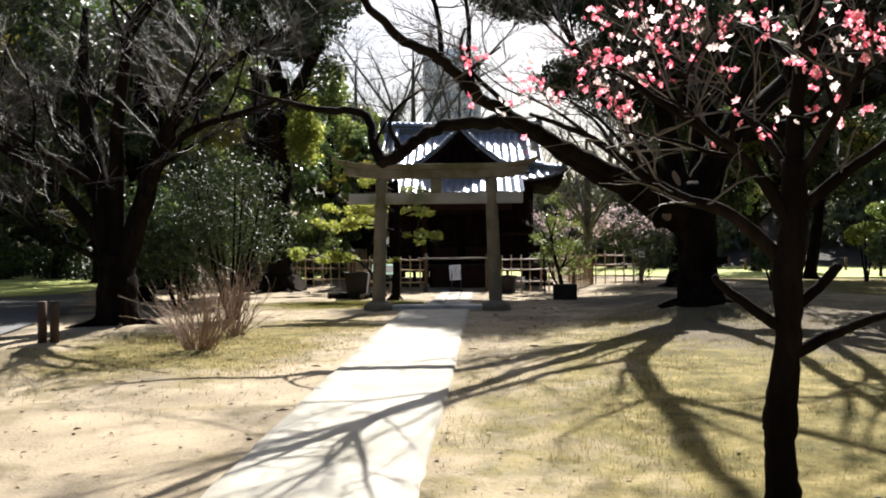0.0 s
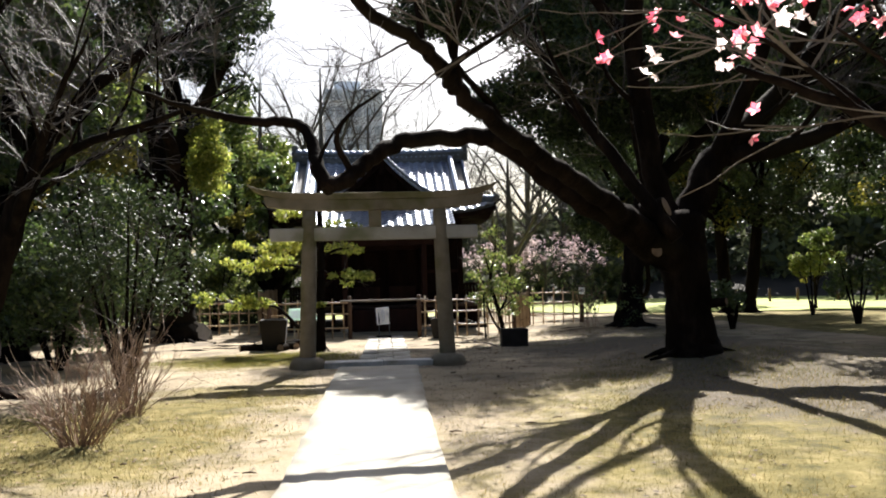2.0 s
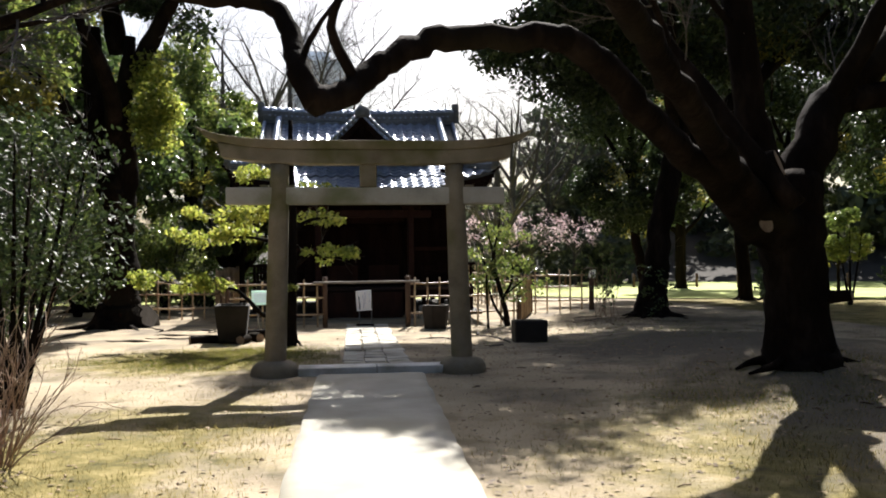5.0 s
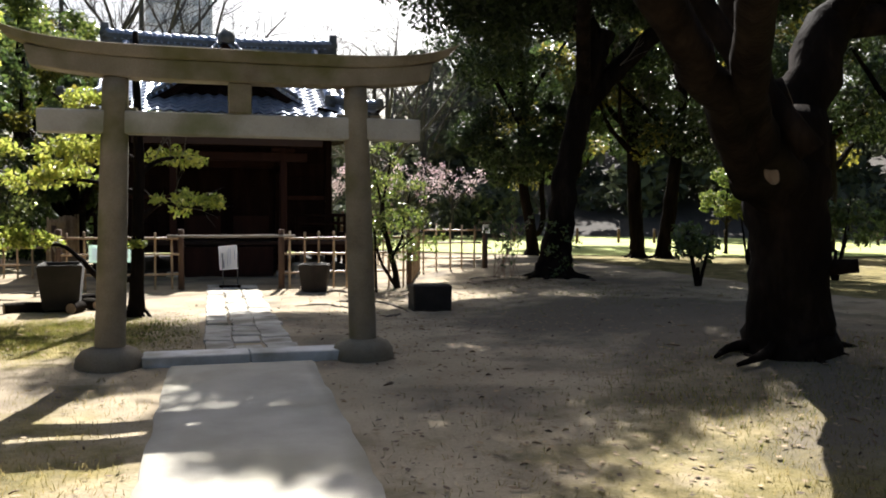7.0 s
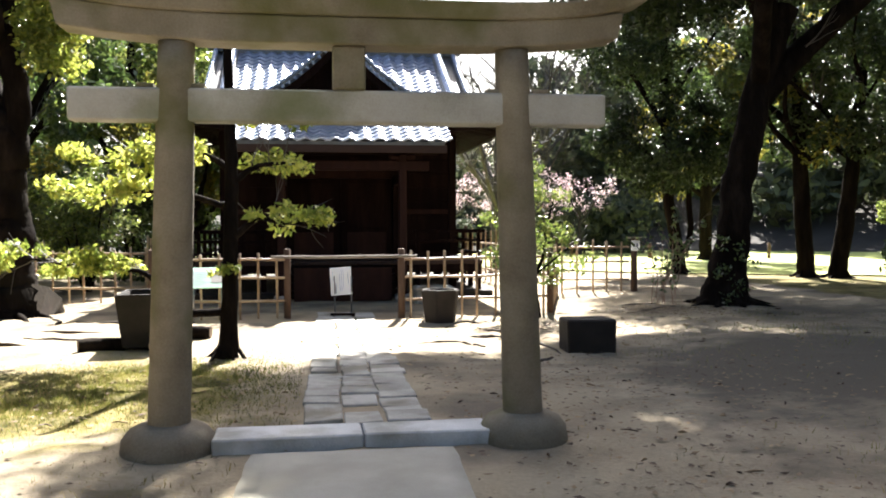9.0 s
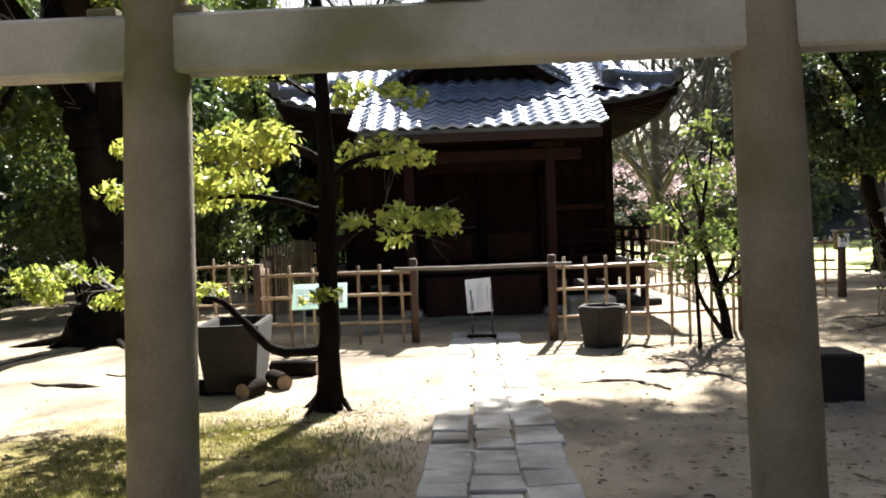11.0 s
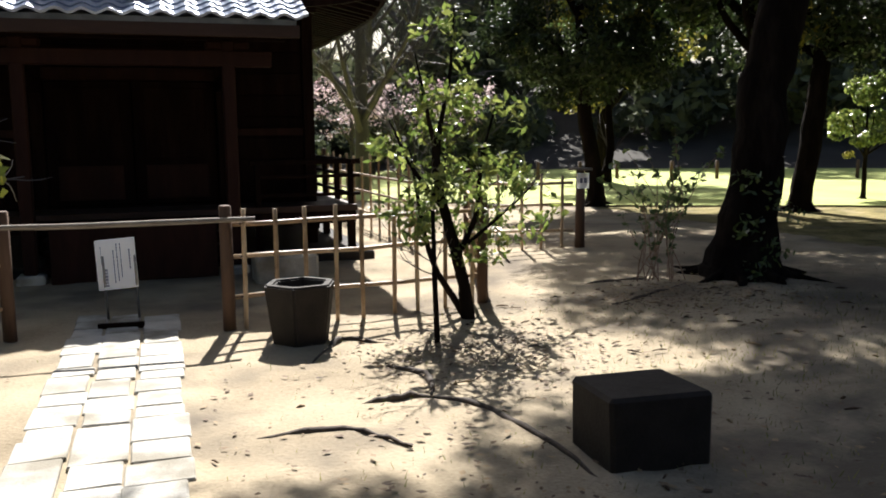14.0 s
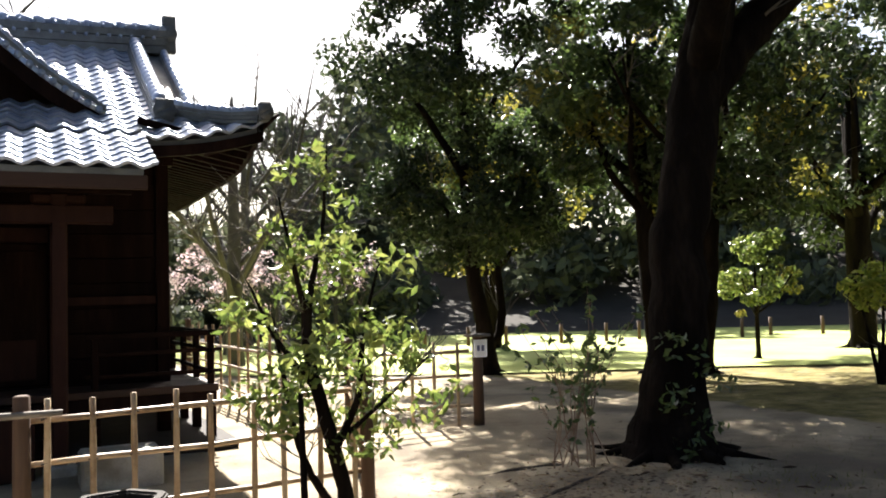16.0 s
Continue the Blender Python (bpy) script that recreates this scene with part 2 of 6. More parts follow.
# ---------------------------------------------------------------- helpers of this scene
def thing(name, x=0, y=0, z=0, rz=0, label="", category="", group="", kind=""):
    ob = new(name)
    ob.matrix_basis = pose(x, y, z, 0, 0, rz)
    ob.empty_display_size = 0.1
    return tagged(ob, label, category, group, kind)


def link_mesh(name, verts, faces, material, parent=None, label="", smooth=False, matrix=None):
    me = bpy.data.meshes.new(name)
    me.from_pydata(verts, [], faces)
    me.materials.append(material)
    if smooth:
        me.polygons.foreach_set("use_smooth", [True] * len(me.polygons))
    ob = new(name, me)
    if parent:
        ob.parent = parent
    if matrix:
        ob.matrix_basis = matrix
    return tagged(ob, label)


def part(name, bm, material, parent, label="", smooth=False, matrix=None):
    me = bpy.data.meshes.new(name)
    bm.to_mesh(me)
    bm.free()
    me.materials.append(material)
    if smooth:
        me.polygons.foreach_set("use_smooth", [True] * len(me.polygons))
    ob = new(name, me)
    ob.parent = parent
    if matrix:
        ob.matrix_basis = matrix
    return tagged(ob, label)


def again(ob, matrix):
    """The same mesh once more as an object of its own."""
    o = new(ob.name.split(".")[0], ob.data)
    o.parent = ob.parent
    o.matrix_basis = matrix
    if "label" in ob:
        o["label"] = ob["label"]
    return o


def box(x0, x1, y0, y1, z0, z1, bevel=0.006, bm=None, taper=0.0, rough=0.0, seed=0):
    own = bmesh.new()
    bmesh.ops.create_cube(own, size=1)
    rnd = random.Random(seed)
    for v in own.verts:
        k = 1 - taper if v.co.z < 0 else 1
        v.co = Vector(((x0 + x1) / 2 + v.co.x * (x1 - x0) * k, (y0 + y1) / 2 + v.co.y * (y1 - y0) * k, (z0 + z1) / 2 + v.co.z * (z1 - z0)))
        if rough:
            v.co += Vector([rnd.uniform(-rough, rough) for _ in range(3)])
    if bevel:
        bmesh.ops.bevel(own, geom=own.edges[:], offset=bevel, segments=1, affect="EDGES")
    if bm is None:
        return own
    me = bpy.data.meshes.new("tmp")
    own.to_mesh(me)
    own.free()
    bm.from_mesh(me)
    bpy.data.meshes.remove(me)
    return bm


class Soup:
    """Vertices and faces gathered for one mesh."""

    def __init__(self):
        self.v, self.f = [], []

    def tube(self, pts, radii, sides=6, cap=True, wobble=0.0, seed=0):
        rnd = random.Random(seed)
        pts = [Vector(p) for p in pts]
        base = len(self.v)
        side = Vector((0.3, 0.9, 0.1))
        for i, p in enumerate(pts):
            d = (pts[min(i + 1, len(pts) - 1)] - pts[max(i - 1, 0)]).normalized()
            a = d.cross(side)
            if a.length < 0.1:
                a = d.cross(Vector((1, 0, 0)))
            a.normalize()
            b = d.cross(a)
            side = -b if b.dot(side) < 0 else b
            side = a.cross(d)
            r = radii[i] if isinstance(radii, (list, tuple)) else radii
            for k in range(sides):
                an = 2 * math.pi * k / sides
                rr = r * (1 + (rnd.uniform(-wobble, wobble) if wobble else 0))
                self.v.append(tuple(p + a * (math.cos(an) * rr) + side * (math.sin(an) * rr)))
            if i:
                o = base + (i - 1) * sides
                for k in range(sides):
                    k2 = (k + 1) % sides
                    self.f.append((o + k, o + k2, o + sides + k2, o + sides + k))
        if cap:
            self.f.append(tuple(base + k for k in range(sides))[::-1])
            o = base + (len(pts) - 1) * sides
            self.f.append(tuple(o + k for k in range(sides)))

    def link(self, name, material, parent=None, label="", smooth=True):
        return link_mesh(name, self.v, self.f, material, parent, label, smooth)


def spline(pts, steps=4):
    """Catmull-Rom through (x, y, z, r) points."""
    p = [np.array(q, float) for q in pts]
    p = [2 * p[0] - p[1]] + p + [2 * p[-1] - p[-2]]
    out = []
    for i in range(1, len(p) - 2):
        for s in range(steps):
            t = s / steps
            out.append(0.5 * (2 * p[i] + (p[i + 1] - p[i - 1]) * t + (2 * p[i - 1] - 5 * p[i] + 4 * p[i + 1] - p[i + 2]) * t * t
                              + (3 * p[i] - p[i - 1] - 3 * p[i + 1] + p[i + 2]) * t ** 3))
    out.append(p[-2])
    return [tuple(o) for o in out]


def limb(pts, soup=None, sides=8, wobble=0.06, steps=4, seed=0, crook=0.0):
    soup = soup or Soup()
    q = spline(pts, steps)
    if crook:
        rnd = random.Random(seed + 5)
        q = [(a + rnd.uniform(-crook, crook), b + rnd.uniform(-crook, crook), c + rnd.uniform(-crook, crook), r) for a, b, c, r in q]
    soup.tube([a[:3] for a in q], [max(0.002, a[3]) for a in q], sides, True, wobble, seed)
    return soup


def twigs_from(soup, start, way, length, radius, rnd, depth, spread=0.7, droop=0.0, tips=None, sides=3, kids=4):
    """A twig that bends as it goes and splits into thinner ones."""
    p, d = Vector(start), Vector(way).normalized()
    n = 4
    pts, rad = [p.copy()], [radius]
    for i in range(n):
        d = (d + Vector((rnd.uniform(-1, 1), rnd.uniform(-1, 1), rnd.uniform(-1, 1))) * 0.22 + Vector((0, 0, -droop))).normalized()
        p = p + d * (length / n)
        pts.append(p.copy())
        rad.append(radius * (1 - 0.8 * (i + 1) / n) + 0.0015)
    soup.tube(pts, rad, sides, False)
    if tips is not None:
        tips.extend(pts[2:])
    if depth > 0:
        for k in range(kids):
            i = rnd.randint(1, n - 1) if k else n - 1
            dd = (pts[i + 1] - pts[i]).normalized() + Vector((rnd.uniform(-1, 1), rnd.uniform(-1, 1), rnd.uniform(-0.7, 1))) * spread
            twigs_from(soup, pts[i], dd, length * rnd.uniform(0.45, 0.75), rad[i] * 0.6, rnd, depth - 1, spread, droop, tips, sides, kids)


def leaf_mesh(name, centres, per, size, material, parent, seed=0, squash=0.7, label="", kind="", up=0.3, long=2.2, shell=0.3):
    """Leaves strewn in clumps. centres: (x, y, z, radius)."""
    g = np.random.default_rng(seed)
    c = np.array(centres, float)
    w = c[:, 3] ** 2
    total = int(1.25 * per * len(c))
    pick = g.choice(len(c), total, p=w / w.sum())
    d = g.normal(size=(total, 3))
    d /= np.linalg.norm(d, axis=1)[:, None]
    rad = c[pick, 3] * (shell + (1.05 - shell) * g.random(total) ** 0.6)
    pos = c[pick, :3] + d * rad[:, None] * np.array([1, 1, squash])
    nor = g.normal(size=(total, 3)) + d * 0.5 + np.array([0, 0, up])
    nor /= np.linalg.norm(nor, axis=1)[:, None]
    tang = np.cross(nor, g.normal(size=(total, 3)))
    tang /= np.linalg.norm(tang, axis=1)[:, None]
    bit = np.cross(nor, tang)
    s = size * (0.6 + 0.8 * g.random(total))[:, None]
    v = np.empty((total, 4, 3))
    half = s * 0.3 * long
    v[:, 0], v[:, 2] = pos - tang * half, pos + tang * half
    v[:, 1], v[:, 3] = pos + bit * s * 0.3 + nor * s * 0.1, pos - bit * s * 0.3 + nor * s * 0.1
    return tris(name, v.reshape(-1, 3), np.array([[0, 1, 2], [0, 2, 3]]), total, 4, material, parent, label, kind)


def tris(name, verts, pattern, count, stride, material, parent, label="", kind=""):
    f = (np.arange(count)[:, None, None] * stride + pattern[None]).reshape(-1)
    me = bpy.data.meshes.new(name)
    me.vertices.add(len(verts))
    me.vertices.foreach_set("co", np.asarray(verts, np.float32).reshape(-1))
    me.loops.add(len(f))
    me.loops.foreach_set("vertex_index", f.astype(np.int32))
    k = len(f) // 3
    me.polygons.add(k)
    me.polygons.foreach_set("loop_start", np.arange(0, len(f), 3, dtype=np.int32))
    me.update(calc_edges=True)
    me.materials.append(material)
    ob = new(name, me)
    if parent:
        ob.parent = parent
    return tagged(ob, label, "", "", kind)


# ---------------------------------------------------------------- ground, path, road, lawn
def gz(x, y):
    """Height of the ground."""
    z = np.interp(y, [-30, -2, 4.5, 8, 12, 16, 18, 20.5, 24], [-0.5, -0.38, -0.2, -0.06, 0.0, 0.07, 0.05, 0.0, 0.0])
    s = np.clip((x - 2.8) / 2.4, 0, 1)
    mound = 0.16 * np.exp(-(((x - 4.6) / 1.9) ** 2 + ((y - 15.0) / 2.0) ** 2))
    return z + mound + 0.1 * s * s * (3 - 2 * s) * np.interp(y, [6, 14, 28, 34], [0, 1, 1, 0])


def patch(x, y, cx, cy, rx, ry):
    return np.exp(-(((x - cx) / rx) ** 2 + ((y - cy) / ry) ** 2))


def make_ground():
    xs = np.unique(np.concatenate([[-900, -400, -150, -80], np.arange(-50, -9, 2.0), np.arange(-9, 10.01, 0.2), np.arange(11, 50, 2.0), [80, 150, 400, 900]]))
    ys = np.unique(np.concatenate([[-500, -150, -60, -30], np.arange(-14, -1, 1.0), np.arange(-1, 30.01, 0.2), np.arange(31, 70, 2.0), [100, 200, 500, 1500]]))
    X, Y = np.meshgrid(xs, ys)
    Z = gz(X, Y)
    g = np.random.default_rng(3)
    near = (np.abs(X) < 10) & (Y > -2) & (Y < 30)
    Z = Z + near * (g.normal(size=X.shape) * 0.006 + 0.012 * np.sin(X * 2.1 + Y * 1.3) * np.sin(Y * 1.7 - X))
    v = np.stack([X, Y, Z], -1).reshape(-1, 3)
    nx = len(xs)
    f = [(j * nx + i, j * nx + i + 1, (j + 1) * nx + i + 1, (j + 1) * nx + i) for j in range(len(ys) - 1) for i in range(nx - 1)]
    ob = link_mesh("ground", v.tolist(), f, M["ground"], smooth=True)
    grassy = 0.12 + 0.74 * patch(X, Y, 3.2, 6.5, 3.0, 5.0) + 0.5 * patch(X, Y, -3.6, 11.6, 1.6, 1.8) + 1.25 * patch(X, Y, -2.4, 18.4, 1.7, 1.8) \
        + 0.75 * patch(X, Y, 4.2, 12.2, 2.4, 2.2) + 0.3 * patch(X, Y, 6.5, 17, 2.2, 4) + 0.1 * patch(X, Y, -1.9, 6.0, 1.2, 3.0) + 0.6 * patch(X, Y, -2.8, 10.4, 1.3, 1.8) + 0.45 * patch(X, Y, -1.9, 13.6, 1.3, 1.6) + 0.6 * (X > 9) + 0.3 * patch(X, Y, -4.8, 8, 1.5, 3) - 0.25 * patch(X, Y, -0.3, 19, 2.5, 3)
    # tree shade painted into the ground colour, over earth that is darker there
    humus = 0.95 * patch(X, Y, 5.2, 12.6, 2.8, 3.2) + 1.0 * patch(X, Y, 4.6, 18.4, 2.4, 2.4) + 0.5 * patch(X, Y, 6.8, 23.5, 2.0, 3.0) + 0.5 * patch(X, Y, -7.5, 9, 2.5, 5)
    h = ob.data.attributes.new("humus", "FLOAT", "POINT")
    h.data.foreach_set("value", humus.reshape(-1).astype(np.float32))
    a = ob.data.attributes.new("grassy", "FLOAT", "POINT")
    a.data.foreach_set("value", grassy.reshape(-1).astype(np.float32))
    return tagged(ob, "sandy earth with worn yellow grass and moss patches", "ground", "", "structure")


def sheet(name, rows, material, lift, label, category, kind="structure", thick=0.0):
    """A strip: rows of (y, x left, x right), laid on the ground."""
    v, f, n = [], [], 11
    for y, a, b in rows:
        for i in range(n):
            x = a + (b - a) * (0.0, 0.012, 0.12, 0.25, 0.38, 0.5, 0.62, 0.75, 0.88, 0.988, 1.0)[i]
            edge = i in (0, n - 1)
            v.append((x, y, float(gz(x, y)) + (lift - thick if edge else lift)))
    for j in range(len(rows) - 1):
        for i in range(n - 1):
            f.append((j * n + i, j * n + i + 1, (j + 1) * n + i + 1, (j + 1) * n + i))
    return tagged(link_mesh(name, v, f, material, smooth=True), label, category, "", kind)


make_ground()


def path_mid(y):
    return float(np.interp(y, [-8, 4.5, 8, 12, 16], [-0.75, -0.5, -0.4, -0.35, -0.26]))


rp = random.Random(11)
rows = []
for i in range(122):
    y = -8 + i * 0.2
    m = path_mid(y)
    rows.append((y, m - 0.62 + rp.uniform(-0.015, 0.015), m + 0.62 + rp.uniform(-0.015, 0.015)))
rows = [(min(y, 16.04), a, b) for y, a, b in rows if y < 16.1]
path = sheet("path", rows, M["path"], 0.035, "pale worn concrete footpath leading to the gate", "path", thick=0.05)
sheet("road", [(-12 + i * 2, -30, float(np.interp(-12 + i * 2, [-12, 4, 11, 16, 22, 30], [-4.5, -5.2, -6.2, -7.2, -9.5, -14])) ) for i in range(21)],
      M["road"], 0.03, "grey asphalt road in the shade of trees", "road")
sheet("lawn_strip", [(-4 + i * 2, -60, float(np.interp(-4 + i * 2, [-4, 18, 24, 44], [-13.5, -13.5, -11.2, -11.2])) + 0.25 * math.sin(i)) for i in range(24)], M["lawn"], 0.05, "yellow-green grass strip behind the road", "lawn")
sheet("lawn", [(29.5 + i * 1.5, float(np.interp(29.5 + i * 1.5, [29.5, 32, 37, 60], [15, 11.5, 4.6, 3.5])) + 0.4 * math.sin(i * 1.7), 75) for i in range(20)],
      M["lawn"], 0.04, "sunlit short-mown yellow-green lawn", "lawn")
sheet("far_field", [(34.5 + i * 3, -10, 3.8) for i in range(8)], M["lawn"], 0.03, "sunlit grass behind the shrine", "lawn")
# the bank beyond the lawn
bank_v, bank_f = [], []
for i in range(41):
    an = radians(-12 + i * 3.0)
    for k, (d, z) in enumerate(((47, 0.0), (52, 1.0), (58, 3.0), (70, 6.0), (110, 9.0))):
        bank_v.append((d * math.sin(an), 6 + d * math.cos(an), z))
    if i:
        for k in range(4):
            o = (i - 1) * 5 + k
            bank_f.append((o, o + 5, o + 6, o + 1))
tagged(link_mesh("bank", bank_v, bank_f, M["bank"], smooth=True), "brown leaf-strewn bank rising to the woods", "bank", "", "structure")


# ---------------------------------------------------------------- stone gate
def make_torii():
    t = thing("stone_gate", -0.26, 16.27, 0.05, 0, "weathered grey-brown granite gate across the path", "gate")
    for s in (-1, 1):
        sp = Soup()
        pts = [(s * 1.105, 0, 0.1), (s * 1.085, 0, 0.7), (s * 1.06, 0, 1.5), (s * 1.03, 0, 2.495)]
        q = spline([(*p, r) for p, r in zip(pts, (0.128, 0.124, 0.118, 0.108))], 5)
        sp.tube([a[:3] for a in q], [a[3] for a in q], 28, True, 0.008, 3)
        sp.link("pillar", M["granite"], t)
        prof = [(0.27, -0.12), (0.285, 0.03), (0.275, 0.11), (0.235, 0.165), (0.18, 0.19), (0.13, 0.2)]
        sp = Soup()
        sp.tube([(s * 1.105, 0, z) for r, z in prof], [r for r, z in prof], 28, True, 0.012, 4)
        sp.link("base_stone", M["granite"], t, "round mossy base stone")

    def beam(name, halves, z_of, depth, height, label=""):
        v, f, n = [], [], 24
        for i in range(n + 1):
            u = -1 + 2 * i / n
            for k, (dy, dz) in enumerate(((-1, 0), (1, 0), (1, 1), (-1, 1))):
                x = u * (halves[0] if dz == 0 else halves[1])
                v.append((x, dy * depth[dz] / 2, z_of(u) + dz * height))
            if i:
                o = (i - 1) * 4
                f += [(o + k, o + (k + 1) % 4, o + 4 + (k + 1) % 4, o + 4 + k) for k in range(4)]
        f += [(3, 2, 1, 0), (n * 4, n * 4 + 1, n * 4 + 2, n * 4 + 3)]
        ob = link_mesh(name, v, f, M["granite"], t, label)
        bv = ob.modifiers.new("bevel", "BEVEL")
        bv.width, bv.segments, bv.limit_method = 0.012, 2, "ANGLE"

    sweep = lambda u: 0.17 * max(0, (abs(u) - 0.35) / 0.65) ** 2.2
    beam("lower_lintel", (1.69, 1.73), lambda u: 2.49 + 0.45 * sweep(u), (0.25, 0.26), 0.165)
    beam("top_lintel", (1.88, 1.98), lambda u: 2.657 + 0.45 * sweep(u) + 0.45 * sweep(u) * abs(u) ** 6, (0.3, 0.36), 0.105)
    part("tie_beam", box(-1.65, 1.63, -0.075, 0.075, 2.02, 2.22, 0.012, rough=0.003), M["palegranite"], t, "pale lichen-grey tie beam")
    part("centre_strut", box(-0.1, 0.1, -0.09, 0.09, 2.223, 2.487, 0.01), M["granite"], t, "dark tablet stone at the middle")
    for s in (-1, 1):
        for k in (-1, 1):
            part("wedge", box(s * 1.06 + k * 0.15 - 0.05, s * 1.06 + k * 0.15 + 0.05, -0.05, 0.05, 2.2225, 2.25, 0.004), M["granite"], t)
    return t


make_torii()
sill = thing("threshold_stone", -0.24, 16.3, 0.0, 0.8, "worn light grey threshold slabs under the gate", "step")
for a, b in ((-0.86, 0.05), (0.055, 0.86)):
    part("slab", box(a, b, -0.16, 0.16, -0.02, 0.165, 0.01, rough=0.004, seed=int(a * 100)), M["sillstone"], sill)

paving = tagged(new("stone_paving"), "irregular grey flagstones in three rows", "paving", "", "structure")
rs = random.Random(5)
for c, (xa, xb) in enumerate(((-0.57, -0.31), (-0.278, -0.025), (0.008, 0.3))):
    y = 16.75 + rs.uniform(0, 0.2)
    while y < 24.75:
        ln = rs.choice((0.22, 0.26, 0.32, 0.42, 0.3, 0.62))
        sh = (y - 16.3) * 0.011
        zz = float(gz(0, y))
        if not (c == 1 and 16.9 < y < 17.4):
            part("flagstone", box(xa + sh + rs.uniform(-0.02, 0.015), xb + sh + rs.uniform(-0.015, 0.03), y, y + ln - (0.035 if y < 19.5 else 0.005), zz - 0.04, zz + (rs.uniform(0.018, 0.036) if y < 19.5 else rs.uniform(0.012, 0.016)), 0.008, rough=0.012 if y < 19.5 else 0.004, seed=int(y * 97)),
                 M["slab"], paving)
        y += ln + rs.uniform(0, 0.015 if y < 19.5 else 0.004)


# ---------------------------------------------------------------- shrine hall
AX = 0.0


def zr(y, x=0.0):
    u = y - 26.7
    lift = 0.3 * max(0.0, (abs(x) - 1.9) / 1.6) ** 2 * max(0.0, min(1.0, (29.3 - y) / 1.5))
    return 2.93 + 0.42 * u + 0.0222 * u * u + lift


def zd(x):
    return 5.18 - 1.12 * abs(x) + 0.19 * x * x


hall = thing("shrine_hall", AX, 0, 0, 0, "small dark-stained wooden shrine hall with a grey tiled roof", "shrine")


def tile_mesh(w=0.265, ln=0.27):
    v, f, n = [], [], 7
    for k, (yy, dz) in enumerate(((0, 0.026), (ln, 0.0), (0, 0.006))):
        for i in range(n):
            u = i / (n - 1)
            v.append((u * w * 1.02 - w / 2, yy, dz + 0.026 * math.cos(2 * math.pi * u) + (0.01 if k != 2 else 0)))
    for i in range(n - 1):
        f.append((i, i + 1, n + i + 1, n + i))
        f.append((2 * n + i, 2 * n + i + 1, i + 1, i))
    me = bpy.data.meshes.new("roof_tile")
    me.from_pydata(v, [], f)
    me.materials.append(M["tile"])
    return me


TILE = tile_mesh()
roof = part("main_roof", bmesh.new(), M["tiledark"], hall, "grey glazed clay tile roof with turned-up corners")
# boarding under the tiles
rv, rf = [], []
xs = [-3.45 + 6.9 * i / 30 for i in range(31)]
ys = [27.8 + (31.35 - 27.8) * j / 14 for j in range(15)]


def hip(y):
    """Half width of the front slope at y: the corners run in at 45 degrees up to the gable foot."""
    return 3.28 - (y - 27.8) if y < 28.4 else 2.68


for j, y in enumerate(ys):
    for i in range(31):
        x = hip(y) * (-1 + 2 * i / 30)
        rv.append((x, y, zr(y, x) - 0.035))
n = 31
rf += [(j * n + i, j * n + i + 1, (j + 1) * n + i + 1, (j + 1) * n + i) for j in range(14) for i in range(30)]
o = len(rv)
rv += [(x, 62.7 - y, z) for x, y, z in rv[:o]]
rf += [tuple(o + k for k in q[::-1]) for q in rf[:]]
for s in (-1, 1):       # side skirts and gable walls
    o = len(rv)
    for j in range(13):
        y = 27.8 + 7.1 * j / 12
        for k in range(4):
            u = k / 3
            yy = y if k == 0 else min(max(y, 27.8 + 0.6 * u), 34.9 - 0.6 * u)
            x = s * (3.28 - 0.6 * u)
            rv.append((x, yy, (zr(27.8, 3.28 * max(0, abs(y - 31.35) - 1.9) / 1.65 + 1.9 * (abs(y - 31.35) < 1.9)) if k == 0 else zr(27.8 + 0.6 * u, x)) - 0.035))
    rf += [(o + j * 4 + k, o + j * 4 + k + 1, o + (j + 1) * 4 + k + 1, o + (j + 1) * 4 + k) for j in range(12) for k in range(3)]
    o = len(rv)
    rv += [(s * 2.5, 28.55, 3.7), (s * 2.5, 34.15, 3.7), (s * 2.5, 31.35, zr(31.35))]
    rf.append((o, o + 1, o + 2))
roof_me = bpy.data.meshes.new("roof_deck")
roof_me.from_pydata(rv, [], rf)
roof_me.materials.append(M["tiledark"])
roof.data = roof_me
sol = roof.modifiers.new("thick", "SOLIDIFY")
sol.thickness = 0.06
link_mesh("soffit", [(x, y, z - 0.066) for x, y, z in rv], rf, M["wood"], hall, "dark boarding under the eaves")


def lay_tiles(y0, y1, half_at, parent, skip):
    y, row = y0, 0
    while y < y1:
        slope = 0.42 + 0.0444 * (y - 26.7)
        an = math.degrees(math.atan(slope))
        k = int(half_at(y) / 0.265)
        for c in range(-k, k + 1):
            x = c * 0.265
            if abs(x) > half_at(y) or skip(x, y):
                continue
            t = new("roof_tile", TILE)
            t.parent = parent
            roll = math.degrees(math.atan((zr(y, x + 0.05) - zr(y, x - 0.05)) / 0.1))
            t.matrix_basis = pose(x, y, zr(y, x), an + random.uniform(-0.7, 0.7), -roll, 0)
        y += 0.205 * math.cos(math.radians(an))
        row += 1


def under_dormer(x, y):
    return abs(x) < 1.55 and y > 28.85 and zr(y) < zd(x) - 0.08


lay_tiles(27.76, 31.22, lambda y: hip(y) - 0.08, roof, lambda x, y: under_dormer(x, y) or (abs(x) < 1.9 and y < 27.78) or (abs(abs(x) - 2.28) < 0.13 and y > 28.7))
